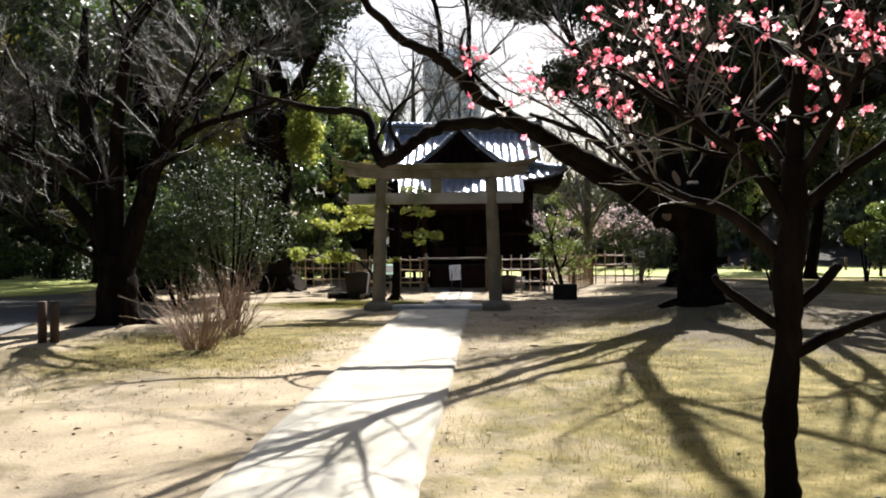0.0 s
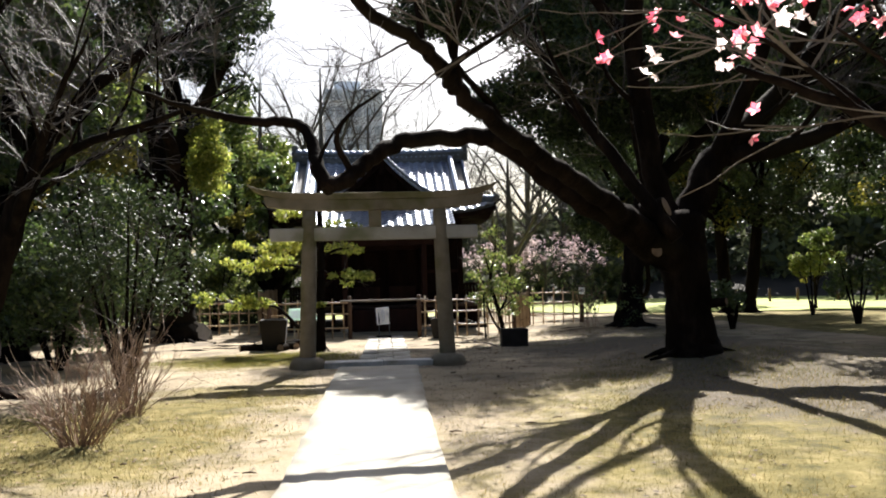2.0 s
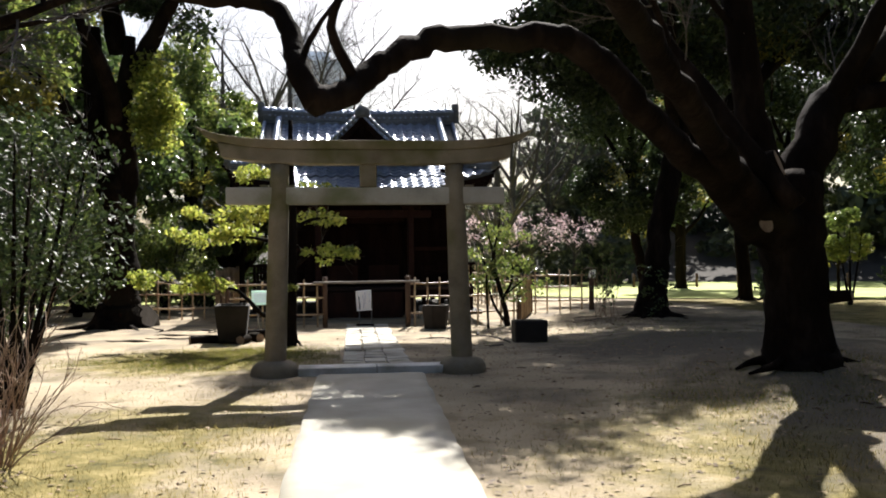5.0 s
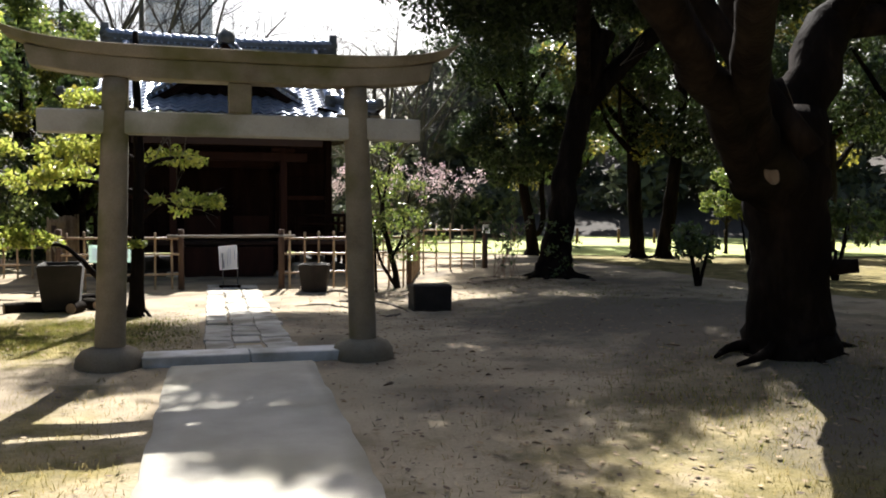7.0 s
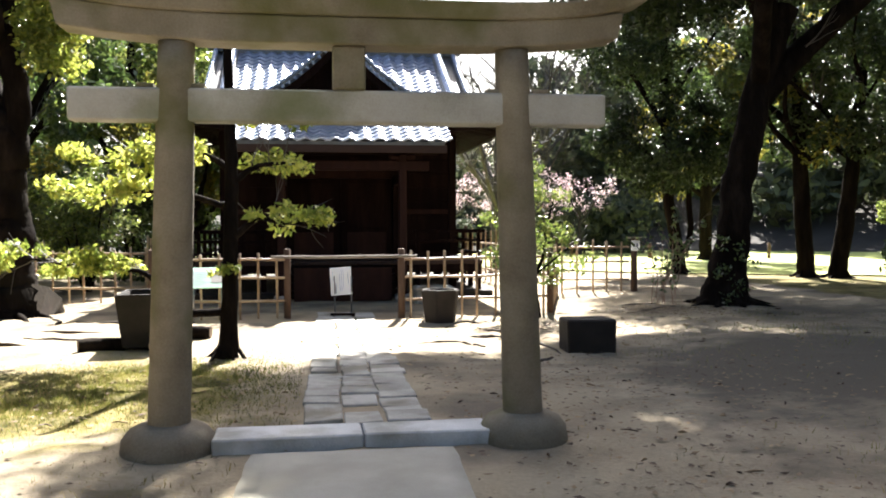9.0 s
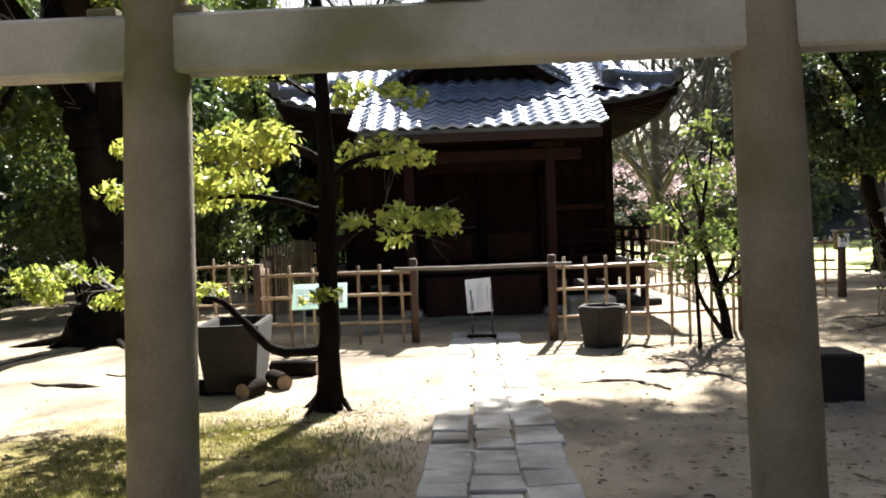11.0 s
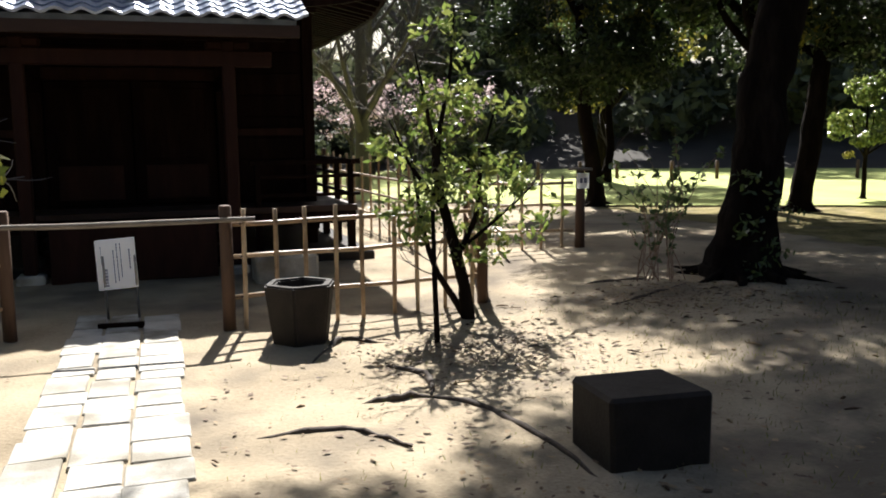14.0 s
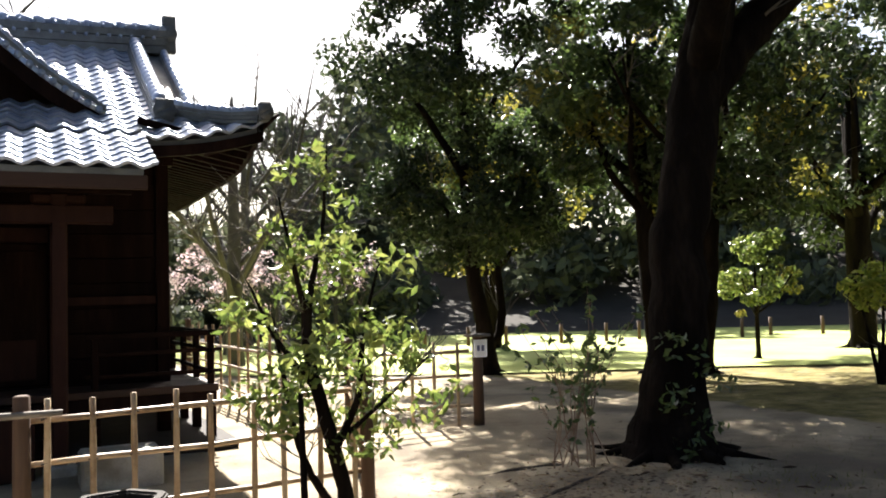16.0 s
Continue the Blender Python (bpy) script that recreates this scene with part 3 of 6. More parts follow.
porch_roof = link_mesh("porch_roof", [(x, y, zr(y) - 0.03 - d) for d in (0, 0.06) for y in (26.74, 27.3, 27.85) for x in (-1.86, 1.86)],
                       [(0, 1, 3, 2), (2, 3, 5, 4), (7, 6, 8, 9), (9, 8, 10, 11), (0, 6, 7, 1), (0, 2, 8, 6), (2, 4, 10, 8), (1, 7, 9, 3), (3, 9, 11, 5)], M["tiledark"], hall, "porch roof continuing the main slope")
lay_tiles(26.7, 27.72, lambda y: 1.87, porch_roof, lambda x, y: False)


def ridge_run(name, pts, width, height, parent, caps=0.2, label=""):
    """A stack of ridge tiles along pts with round cap tiles on it."""
    pts = [Vector(p) for p in pts]
    for lay in range(3):
        sp = Soup()
        w = width * (1.15 - 0.1 * lay)
        for i, a in enumerate(pts):
            d = (pts[min(i + 1, len(pts) - 1)] - pts[max(i - 1, 0)]).normalized()
            sd = d.cross(Vector((0, 0, 1))).normalized() * (w / 2)
            z0, z1 = Vector((0, 0, height * lay / 3)), Vector((0, 0, height * (lay + 0.86) / 3))
            o = len(sp.v) - 4
            sp.v += [tuple(q) for q in (a - sd + z0, a + sd + z0, a + sd + z1, a - sd + z1)]
            if i:
                sp.f += [(o + k, o + (k + 1) % 4, o + 4 + (k + 1) % 4, o + 4 + k) for k in range(4)]
        o = len(sp.v) - 4
        sp.f += [(0, 3, 2, 1), (o, o + 1, o + 2, o + 3)]
        if lay == 0:
            body = sp.link(name, M["tiledark"], parent, label, smooth=False)
        else:
            sp.link("course", M["tiledark"], body, smooth=False)
    total = sum((b - a).length for a, b in zip(pts[:-1], pts[1:]))
    cap = None
    for i in range(int(total / caps)):
        s = (i + 0.5) * caps
        for a, b in zip(pts[:-1], pts[1:]):
            L = (b - a).length
            if s <= L:
                break
            s -= L
        p = a + (b - a) * (s / L) + Vector((0, 0, height - 0.01))
        m = Matrix.Translation(p) @ (b - a).to_track_quat("Y", "Z").to_matrix().to_4x4()
        if cap is None:
            q = Soup()
            q.tube([(0, -caps * 0.5, 0.012), (0, -caps * 0.42, 0.02), (0, caps * 0.5, 0.0)], [width * 0.42, width * 0.45, width * 0.36], 10)
            cap = q.link("cap_tile", M["tile"], body)
            cap.matrix_basis = m
        else:
            again(cap, m)
    return body


ZT = zr(31.35)
main_ridge = ridge_run("main_ridge", [(x, 31.35, ZT - 0.11 + 0.07 * (abs(x) / 2.7) ** 2) for x in (-2.75, -1.8, -0.9, 0, 0.9, 1.8, 2.75)], 0.26, 0.37, roof, 0.22, "stacked ridge tiles with rows of round studs")
stud = None
for r in range(2):
    for i in range(34):
        x = -2.55 + i * 0.155 + r * 0.07
        q = pose(x, 31.35 - 0.15, ZT + 0.12 + 0.14 * r + 0.07 * (abs(x) / 2.7) ** 2)
        if stud is None:
            s_ = Soup()
            s_.tube([(0, 0.04, 0), (0, -0.012, 0), (0, -0.02, 0)], [0.026, 0.026, 0.018], 8)
            stud = s_.link("stud", M["tile"], main_ridge)
            stud.matrix_basis = q
        else:
            again(stud, q)
for s in (-1, 1):
    ridge_run("descending_ridge", [(s * 2.3, y, zr(y) + 0.0) for y in (31.2, 30.3, 29.4, 28.55)], 0.2, 0.17, roof, 0.18, "descending ridge of round cap tiles")
    ridge_run("verge_ridge", [(s * 2.7, y, zr(y) - 0.02) for y in (31.2, 30.3, 29.4, 28.75)], 0.12, 0.08, roof, 0.2)
    ridge_run("corner_ridge", [(s * (2.45 + 0.84 * u), 28.64 - 0.84 * u, zr(28.64 - 0.84 * u, 2.45 + 0.84 * u)) for u in (0, 0.35, 0.7, 1.0)], 0.16, 0.15, roof, 0.17)
    for (x, y, z, w, h) in ((s * 2.8, 31.35, ZT + 0.0, 0.2, 0.58), (s * 2.3, 28.46, zr(28.46) - 0.02, 0.22, 0.3), (s * 3.32, 27.76, zr(27.76, 3.32) + 0.02, 0.15, 0.24)):
        s_ = Soup()
        s_.tube([(x, y - 0.06, z + h * 0.5), (x, y - 0.08, z + h * 0.5), (x, y + 0.05, z + h * 0.5)], [w * 0.45, w * 0.6, w * 0.6], 10)
        s_.link("end_tile", M["tiledark"], roof, "rounded ridge end tile")
        part("end_block", box(x - w / 2, x + w / 2, y - 0.05, y + 0.06, z, z + h, 0.02), M["tiledark"], roof)
    # upturned timber tip under the corner
    s_ = limb([(s * 2.75, 28.4, 3.4, 0.06), (s * 3.14, 27.98, 3.5, 0.055), (s * 3.45, 27.66, 3.74, 0.02)], sides=4)
    s_.link("corner_rafter", M["wood"], roof)

# dormer gable
dormer = thing("dormer", 0, 0, 0)
dormer.parent = hall
dv, df, nd = [], [], 15
for s in (-1, 1):
    o = len(dv)
    for i in range(nd):
        x = 1.68 * i / (nd - 1)
        y_end = 28.7
        while zr(y_end) < zd(x) - 0.02 and y_end < 31.2:
            y_end += 0.04
        y_end = max(y_end, 28.9)
        for j in range(13):
            y = 28.58 + (y_end - 28.58) * j / 12
            dv.append((s * x, y, zd(x) + 0.02 * math.cos(y * 2 * math.pi / 0.27)))
    df += [(o + i * 13 + j, o + i * 13 + j + 1, o + (i + 1) * 13 + j + 1, o + (i + 1) * 13 + j) for i in range(nd - 1) for j in range(12)]
dr = link_mesh("dormer_roof", dv, df, M["tile"], dormer)
dm = dr.modifiers.new("thick", "SOLIDIFY")
dm.thickness = -0.05
gable = link_mesh("gable_wall", [(-1.5, 29.0, 3.75), (1.5, 29.0, 3.75), (0, 29.0, 5.05), (-1.5, 29.1, 3.75), (1.5, 29.1, 3.75), (0, 29.1, 5.05)],
                  [(0, 1, 2), (5, 4, 3), (0, 2, 5, 3), (1, 4, 5, 2)], M["wood"], dormer)
for i in range(9):
    x = -0.88 + i * 0.22
    part("lattice_bar", box(x - 0.02, x + 0.02, 28.96, 28.997, 3.85, zd(x) - 0.25, 0.003), M["wood"], dormer)
for s in (-1, 1):
    bv_, bf_ = [], []
    for i in range(9):
        x = 1.66 * i / 8
        for yy, dz in ((28.6, -0.05), (28.66, -0.05), (28.66, -0.25), (28.6, -0.25)):
            bv_.append((s * x, yy, zd(x) + dz))
        if i:
            q = (i - 1) * 4
            bf_ += [(q + k, q + (k + 1) % 4, q + 4 + (k + 1) % 4, q + 4 + k) for k in range(4)]
    bf_ += [(0, 1, 2, 3), (32, 33, 34, 35)]
    link_mesh("barge_board", bv_, bf_, M["wood"], dormer, "curved dark barge board")
    ridge_run("verge_tiles", [(s * x, 28.62, zd(x) + 0.02) for x in (0.06, 0.4, 0.8, 1.2, 1.68)], 0.13, 0.06, dormer, 0.15)
    for i in range(13):
        x = 0.16 + i * 0.12
        s_ = Soup()
        s_.tube([(s * x, 28.6, zd(x) - 0.01), (s * x, 28.53, zd(x) - 0.012)], [0.04, 0.04], 8)
        s_.link("verge_disc", M["tile"], dormer)
ridge_run("dormer_ridge", [(0, 28.6, zd(0)), (0, 29.6, zd(0)), (0, 30.9, zd(0))], 0.18, 0.14, dormer, 0.2)
orn = Soup()
orn.tube([(0, 28.5, 5.1), (0, 28.53, 5.24), (0, 28.55, 5.42)], [0.17, 0.19, 0.07], 10, True, 0.1, 2)
orn.link("gable_ornament", M["tiledark"], dormer, "carved ridge-end ornament")
part("gable_pendant", box(-0.09, 0.09, 28.56, 28.597, 4.6, 4.92, 0.03), M["wood"], dormer)

# walls, posts, doors
FY = 28.9
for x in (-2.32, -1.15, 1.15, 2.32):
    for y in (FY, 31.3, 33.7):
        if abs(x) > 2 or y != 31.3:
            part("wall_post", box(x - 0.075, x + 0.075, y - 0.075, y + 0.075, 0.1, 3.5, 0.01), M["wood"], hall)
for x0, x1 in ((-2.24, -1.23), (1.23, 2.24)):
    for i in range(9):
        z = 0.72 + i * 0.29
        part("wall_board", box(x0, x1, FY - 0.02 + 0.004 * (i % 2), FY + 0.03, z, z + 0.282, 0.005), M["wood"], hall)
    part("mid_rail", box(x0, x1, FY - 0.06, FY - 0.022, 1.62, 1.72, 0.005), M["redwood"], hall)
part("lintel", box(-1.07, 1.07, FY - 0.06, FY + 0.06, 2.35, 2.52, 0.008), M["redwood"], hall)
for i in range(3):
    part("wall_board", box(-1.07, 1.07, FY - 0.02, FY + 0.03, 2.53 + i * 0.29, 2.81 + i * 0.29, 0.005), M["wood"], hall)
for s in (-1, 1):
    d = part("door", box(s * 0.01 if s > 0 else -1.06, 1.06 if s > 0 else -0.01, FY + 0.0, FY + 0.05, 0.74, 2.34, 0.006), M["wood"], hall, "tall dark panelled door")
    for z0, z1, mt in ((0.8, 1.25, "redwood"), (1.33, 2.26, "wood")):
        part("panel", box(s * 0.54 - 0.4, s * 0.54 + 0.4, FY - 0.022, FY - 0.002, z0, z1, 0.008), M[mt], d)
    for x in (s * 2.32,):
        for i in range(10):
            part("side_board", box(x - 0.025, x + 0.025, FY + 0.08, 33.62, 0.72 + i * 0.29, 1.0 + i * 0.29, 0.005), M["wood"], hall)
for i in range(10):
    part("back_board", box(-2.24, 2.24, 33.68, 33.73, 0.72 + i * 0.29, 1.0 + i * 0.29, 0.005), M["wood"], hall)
# unseen panel added behind doors and boards to stop light leaking through
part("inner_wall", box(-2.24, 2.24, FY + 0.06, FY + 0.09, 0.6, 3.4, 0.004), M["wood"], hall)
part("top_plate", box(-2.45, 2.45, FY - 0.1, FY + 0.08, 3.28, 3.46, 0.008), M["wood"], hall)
# eaves: boards, rafters
part("porch_eave_board", box(-1.9, 1.9, 26.74, 26.8, 2.72, 2.86, 0.006), M["eaveboard"], hall, "brown porch eave board")
part("porch_beam", box(-1.62, 1.62, 27.12, 27.28, 2.42, 2.6, 0.012), M["redwood"], hall, "red-brown tie beam across the porch")
part("porch_purlin", box(-1.8, 1.8, 27.14, 27.26, 2.72, 2.86, 0.01), M["wood"], hall)
raf = None
for i in range(19):
    x = -1.8 + i * 0.2
    if raf is None:
        raf = part("rafter", box(-0.03, 0.03, 0, 1.28, -0.04, 0.04, 0.004), M["wood"], hall)
        raf.matrix_basis = pose(x, 26.82, 2.855, 23.5)
    else:
        again(raf, pose(x, 26.82, 2.855, 23.5))
for i in range(32):
    x = -3.1 + i * 0.2
    if abs(x) > 1.85:
        again(raf, pose(x, 27.86, zr(27.8, x) - 0.16, 14 if abs(x) > 2.4 else 20))
for s in (-1, 1):
    for i in range(33):
        y = 28.1 + i * 0.2
        again(raf, pose(s * 3.22, y, 3.25 + 0.22 * max(0, (abs(y - 31.3) - 2.2) / 1.2) ** 2, 12, 0, 90 * s))
    v_ = []
    for k in range(13):
        y = 27.75 + 7.2 * k / 12
        lift = 0.3 * max(0, (abs(y - 31.35) - 1.9) / 1.7) ** 2
        v_ += [(s * 3.3, y, 3.34 + lift), (s * 3.24, y, 3.34 + lift), (s * 3.24, y, 3.22 + lift), (s * 3.3, y, 3.22 + lift)]
    link_mesh("eave_board", v_, [(k * 4 + a, k * 4 + (a + 1) % 4, k * 4 + 4 + (a + 1) % 4, k * 4 + 4 + a) for k in range(12) for a in range(4)], M["wood"], hall)
    v_ = []
    for k in range(9):
        x = 1.88 + 1.42 * k / 8
        z = zr(27.8, x) - 0.09
        v_ += [(s * x, 27.76, z), (s * x, 27.82, z), (s * x, 27.82, z - 0.12), (s * x, 27.76, z - 0.12)]
    link_mesh("eave_board", v_, [(k * 4 + a, k * 4 + (a + 1) % 4, k * 4 + 4 + (a + 1) % 4, k * 4 + 4 + a) for k in range(8) for a in range(4)], M["wood"], hall)
for s in (-1, 1):
    part("porch_post", box(s * 1.12 - 0.075, s * 1.12 + 0.075, 27.125, 27.275, 0.1, 2.72, 0.018), M["redwood"], hall, "square red-brown porch post")
    part("post_stone", box(s * 1.12 - 0.15, s * 1.12 + 0.15, 27.05, 27.35, -0.05, 0.1, 0.02), M["slab"], hall)
    part("bracket", box(s * 1.12 - 0.25, s * 1.12 + 0.25, 27.14, 27.26, 2.605, 2.72, 0.03), M["redwood"], hall)
    part("porch_brace", box(s * 1.12 - 0.06, s * 1.12 + 0.06, 27.28, 28.82, 2.2, 2.36, 0.01), M["wood"], hall)
# veranda, steps, base
part("veranda_floor", box(-2.8, 2.8, 28.0, 28.82, 0.62, 0.7, 0.008), M["eaveboard"], hall)
for s in (-1, 1):
    part("veranda_floor", box(s * 2.61 - 0.2, s * 2.61 + 0.2, 28.825, 33.6, 0.62, 0.7, 0.008), M["greywood"], hall)
    for x, y in [(2.72, 28.06 + i * 0.92) for i in range(7)] + [(1.5, 28.06)]:
        part("veranda_leg", box(s * x - 0.05, s * x + 0.05, y - 0.05, y + 0.05, -0.02, 0.615, 0.006), M["wood"], hall)
        part("rail_post", box(s * x - 0.035, s * x + 0.035, y - 0.035, y + 0.035, 0.705, 1.24, 0.006), M["wood"], hall)
    for z, r in ((1.27, 0.032), (1.08, 0.022), (0.84, 0.022)):
        part("side_rail", box(s * 2.72 - r, s * 2.72 + r, 27.9, 33.7, z - r, z + r, 0.006), M["wood"], hall)
        part("front_rail", box(min(s * 1.4, s * 2.85), max(s * 1.4, s * 2.85), 28.06 - r, 28.06 + r, z - r + 0.004, z + r + 0.004, 0.006), M["wood"], hall)
part("veranda_beam", box(-2.78, 2.78, 28.02, 28.12, 0.46, 0.618, 0.008), M["wood"], hall)
for i in range(4):
    part("step", box(-1.02, 1.02, 27.2 + i * 0.2, 27.45 + i * 0.2 + (0.35 if i == 3 else 0), 0.13 + i * 0.14, 0.18 + i * 0.14, 0.006), M["wood"], hall)
    part("step_riser", box(-1.0, 1.0, 27.42 + i * 0.2, 27.44 + i * 0.2, 0.18 + i * 0.14, 0.27 + i * 0.14, 0.002), M["wood"], hall)
part("skirting_board", box(-0.9, 0.9, 27.02, 27.06, 0.0, 0.62, 0.005), M["redwood"], hall, "low dark plank screen before the steps")
part("base_stone", box(-2.95, 2.95, 27.7, 34.0, -0.1, 0.11, 0.02), M["darkstone"], hall)
part("stone_block", box(1.25, 1.95, 26.2, 26.75, -0.05, 0.3, 0.03, rough=0.01), M["slab"], hall)
part("ceiling_panel", box(-2.3, 2.3, FY + 0.05, 33.65, 3.3, 3.34, 0.002), M["wood"], hall)
part("floor_panel", box(-2.24, 2.24, FY - 0.07, 33.6, 0.6, 0.715, 0.004), M["wood"], hall)


# ---------------------------------------------------------------- bamboo fences
def fence(name, a, b, label, first_post=False, last_post=True, pitch=0.27, high=1.0):
    a, b = Vector(a), Vector(b)
    L = (b - a).length
    t = new(name)
    an = math.degrees(math.atan2(b.y - a.y, b.x - a.x))
    t.matrix_basis = pose(a.x, a.y, float(gz(a.x, a.y)), 0, 0, an)
    tagged(t, label, "fence", "bamboo fences round the hall")
    rnd = random.Random(int(abs(a.x * 31 + a.y * 7 + b.x * 3) * 10))
    posts = ([0.0] if first_post else []) + ([L] if last_post else [])
    for x in posts:
        s = Soup()
        s.tube([(x, 0, -0.1), (x, 0, 0.5), (x, 0, high + 0.05), (x, 0, high + 0.06)], [0.055, 0.053, 0.052, 0.04], 10, True, 0.05, 1)
        s.link("post", M["postwood"], t, "dark round wooden post")
    for z, r in ((0.28, 0.02), (0.62, 0.02), (0.9, 0.021)):
        s = Soup()
        n = max(3, int(L / 0.4))
        s.tube([(L * i / n, 0.02 + rnd.uniform(-0.004, 0.004), z + rnd.uniform(-0.008, 0.008)) for i in range(n + 1)], r, 8)
        s.link("rail", M["bamboo"], t)
    k = int(L / pitch)
    for i in range(k):
        x = (i + 0.5) * L / k + rnd.uniform(-0.02, 0.02)
        top = high + rnd.uniform(-0.05, 0.04)
        s = Soup()
        lean = rnd.uniform(-0.012, 0.012)
        pts, rad = [], []
        for j in range(7):
            z = -0.06 + (top + 0.06) * j / 6
            pts.append((x + lean * j / 6, -0.018, z))
            rad.append(0.0195 + (0.003 if j in (2, 4) else 0))
        s.tube(pts, rad, 7)
        s.link("slat", M["bamboo"], t)
        for z in (0.28, 0.62, 0.9):
            s = Soup()
            s.tube([(x - 0.028, -0.012, z), (x, -0.034, z + 0.01), (x + 0.028, -0.012, z), (x, 0.04, z - 0.012), (x - 0.028, -0.012, z)], 0.005, 4)
            s.link("cord", M["cord"], t)
    return t


F = "sun-bleached bamboo lattice fence with dark posts"
fence("bamboo_fence", (0.79, 24.0, 0), (3.2, 24.35, 0), F, True, True)
fence("bamboo_fence", (3.2, 24.35, 0), (4.1, 27.3, 0), F, False, False)
fence("bamboo_fence", (4.1, 27.3, 0), (5.5, 27.05, 0), F, True, False, 0.24, 1.05)
fence("bamboo_fence", (3.75, 28.6, 0), (3.55, 34.5, 0), F, False, True, 0.5, 1.25)
fence("bamboo_fence", (-0.92, 24.2, 0), (-2.9, 24.25, 0), F, True, True)
fence("bamboo_fence", (-2.9, 24.25, 0), (-3.4, 27.2, 0), F, False, True)
fence("bamboo_fence", (-3.4, 27.3, 0), (-5.9, 27.4, 0), F, False, True)
fence("bamboo_fence", (-3.6, 27.5, 0), (-3.7, 33.5, 0), F, False, True, 0.3, 1.2)
bar = thing("barrier_pole", 0, 0, 0, 0, "peeled grey pole closing the gap between two posts", "barrier")
s = limb([(-1.15, 24.06, 0.945, 0.02), (-0.4, 23.97, 0.94, 0.024), (0.3, 23.92, 0.945, 0.024), (1.02, 23.88, 0.95, 0.02)])
s.link("pole", M["greywood"], bar)

# number plate post at the fence's end
np_ = thing("number_post", 5.58, 27.0, 0.07, 0, "dark wooden post with a small white number plate", "sign post")
s = Soup()
s.tube([(0, 0, -0.1), (0, 0, 0.5), (0, 0, 1.05)], [0.065, 0.062, 0.06], 10, True, 0.04)
s.link("post", M["postwood"], np_)
part("plate", box(-0.085, 0.085, -0.085, -0.065, 0.82, 1.02, 0.004), M["paper"], np_, "white number plate")
part("roof_cap", box(-0.12, 0.12, -0.12, 0.12, 1.055, 1.085, 0.008), M["greywood"], np_)
for i, (x0, x1) in enumerate(((-0.05, -0.012), (0.008, 0.048))):
    part("print", box(x0, x1, -0.088, -0.0855, 0.89, 0.96, 0), M["ink"], np_)

# notice board by the opening
nb = thing("notice_board", -0.08, 24.5, 0.02, -4, "white notice with lines of print on a low easel", "sign")
tilt = pose(0, 0, 0.05, -14, -4, 0)
b_ = part("board", box(-0.165, 0.165, -0.012, 0.012, 0.26, 0.7, 0.004), M["paper"], nb, matrix=tilt)
rb = random.Random(4)
for x, w, z1, z0 in ((0.105, 0.016, 0.6, 0.42), (0.035, 0.012, 0.66, 0.36), (0.005, 0.012, 0.66, 0.32), (-0.025, 0.012, 0.6, 0.32), (-0.1, 0.026, 0.44, 0.3), (-0.125, 0.008, 0.64, 0.5)):
    z = z1
    while z > z0:
        h = rb.uniform(0.016, 0.026)
        part("print_mark", box(x, x + w, -0.0145, -0.0125, z - h, z, 0), M["ink"], b_)
        z -= h + 0.007
for sx in (-0.13, 0.13):
    s = Soup()
    s.tube([(sx, 0.16, 0.0), (sx, 0.07, 0.3), (sx, 0.0, 0.6)], 0.012, 6)
    s.tube([(sx, 0.16, 0.01), (sx, -0.08, 0.01)], 0.014, 6)
    s.link("leg", M["metal"], nb)
part("foot_bar", box(-0.19, 0.19, -0.1, -0.06, -0.02, 0.03, 0.004), M["wood"], nb)

# slanted pale green board
gb = thing("information_board", -2.05, 23.85, 0.0, 6, "pale green information panel with a picture, on a steel stand", "sign")
m_ = pose(0, 0, 0.66, -52, 0, 0)
p_ = part("panel", box(-0.33, 0.33, -0.01, 0.01, -0.22, 0.22, 0.004), M["mint"], gb, matrix=m_)
part("picture", box(0.05, 0.28, -0.0135, -0.0115, -0.12, 0.14, 0), M["concrete"], p_, "printed grey picture")
for i in range(6):
    part("print_line", box(-0.28, 0.0 - rb.uniform(0, 0.08), -0.0135, -0.0115, -0.14 + i * 0.05, -0.125 + i * 0.05, 0), M["tower"], p_)
for sx in (-0.2, 0.2):
    s = Soup()
    s.tube([(sx, 0.04, -0.05), (sx, 0.04, 0.62)], 0.016, 8)
    s.link("leg", M["metal"], gb)


# ---------------------------------------------------------------- stone things
def hexa(name, x, y, z, r, h, label, hollow=False, rz=0, taper=1.0, material="darkstone", category="stone"):
    t = thing(name, x, y, z, rz, label, category)
    bm = bmesh.new()
    rings = [(r * taper, -0.06), (r * taper, 0.0), (r, h)] + ([(r * 0.72, h), (r * 0.66, h * 0.6)] if hollow else [])
    vs = []
    for rr, zz in rings:
        vs.append([bm.verts.new((rr * math.cos(radians(60 * k)), rr * math.sin(radians(60 * k)), zz)) for k in range(6)])
    for p, q in zip(vs[:-1], vs[1:]):
        for k in range(6):
            bm.faces.new((p[k], p[(k + 1) % 6], q[(k + 1) % 6], q[k]))
    bm.faces.new(vs[0][::-1])
    bm.faces.new(vs[-1])
    bmesh.ops.bevel(bm, geom=[e for e in bm.edges if e.is_manifold], offset=0.015, segments=2, affect="EDGES")
    part("body", bm, M[material], t)
    return t


hexa("hexagonal_basin", 1.3, 23.4, 0, 0.3, 0.48, "dark hexagonal stone basin, hollow and dry", True, 12, 0.78, category="stone basin")
blk = thing("stone_block", 2.55, 20.35, 0.01, -3, "low dark square stone block on the bare earth", "stone")
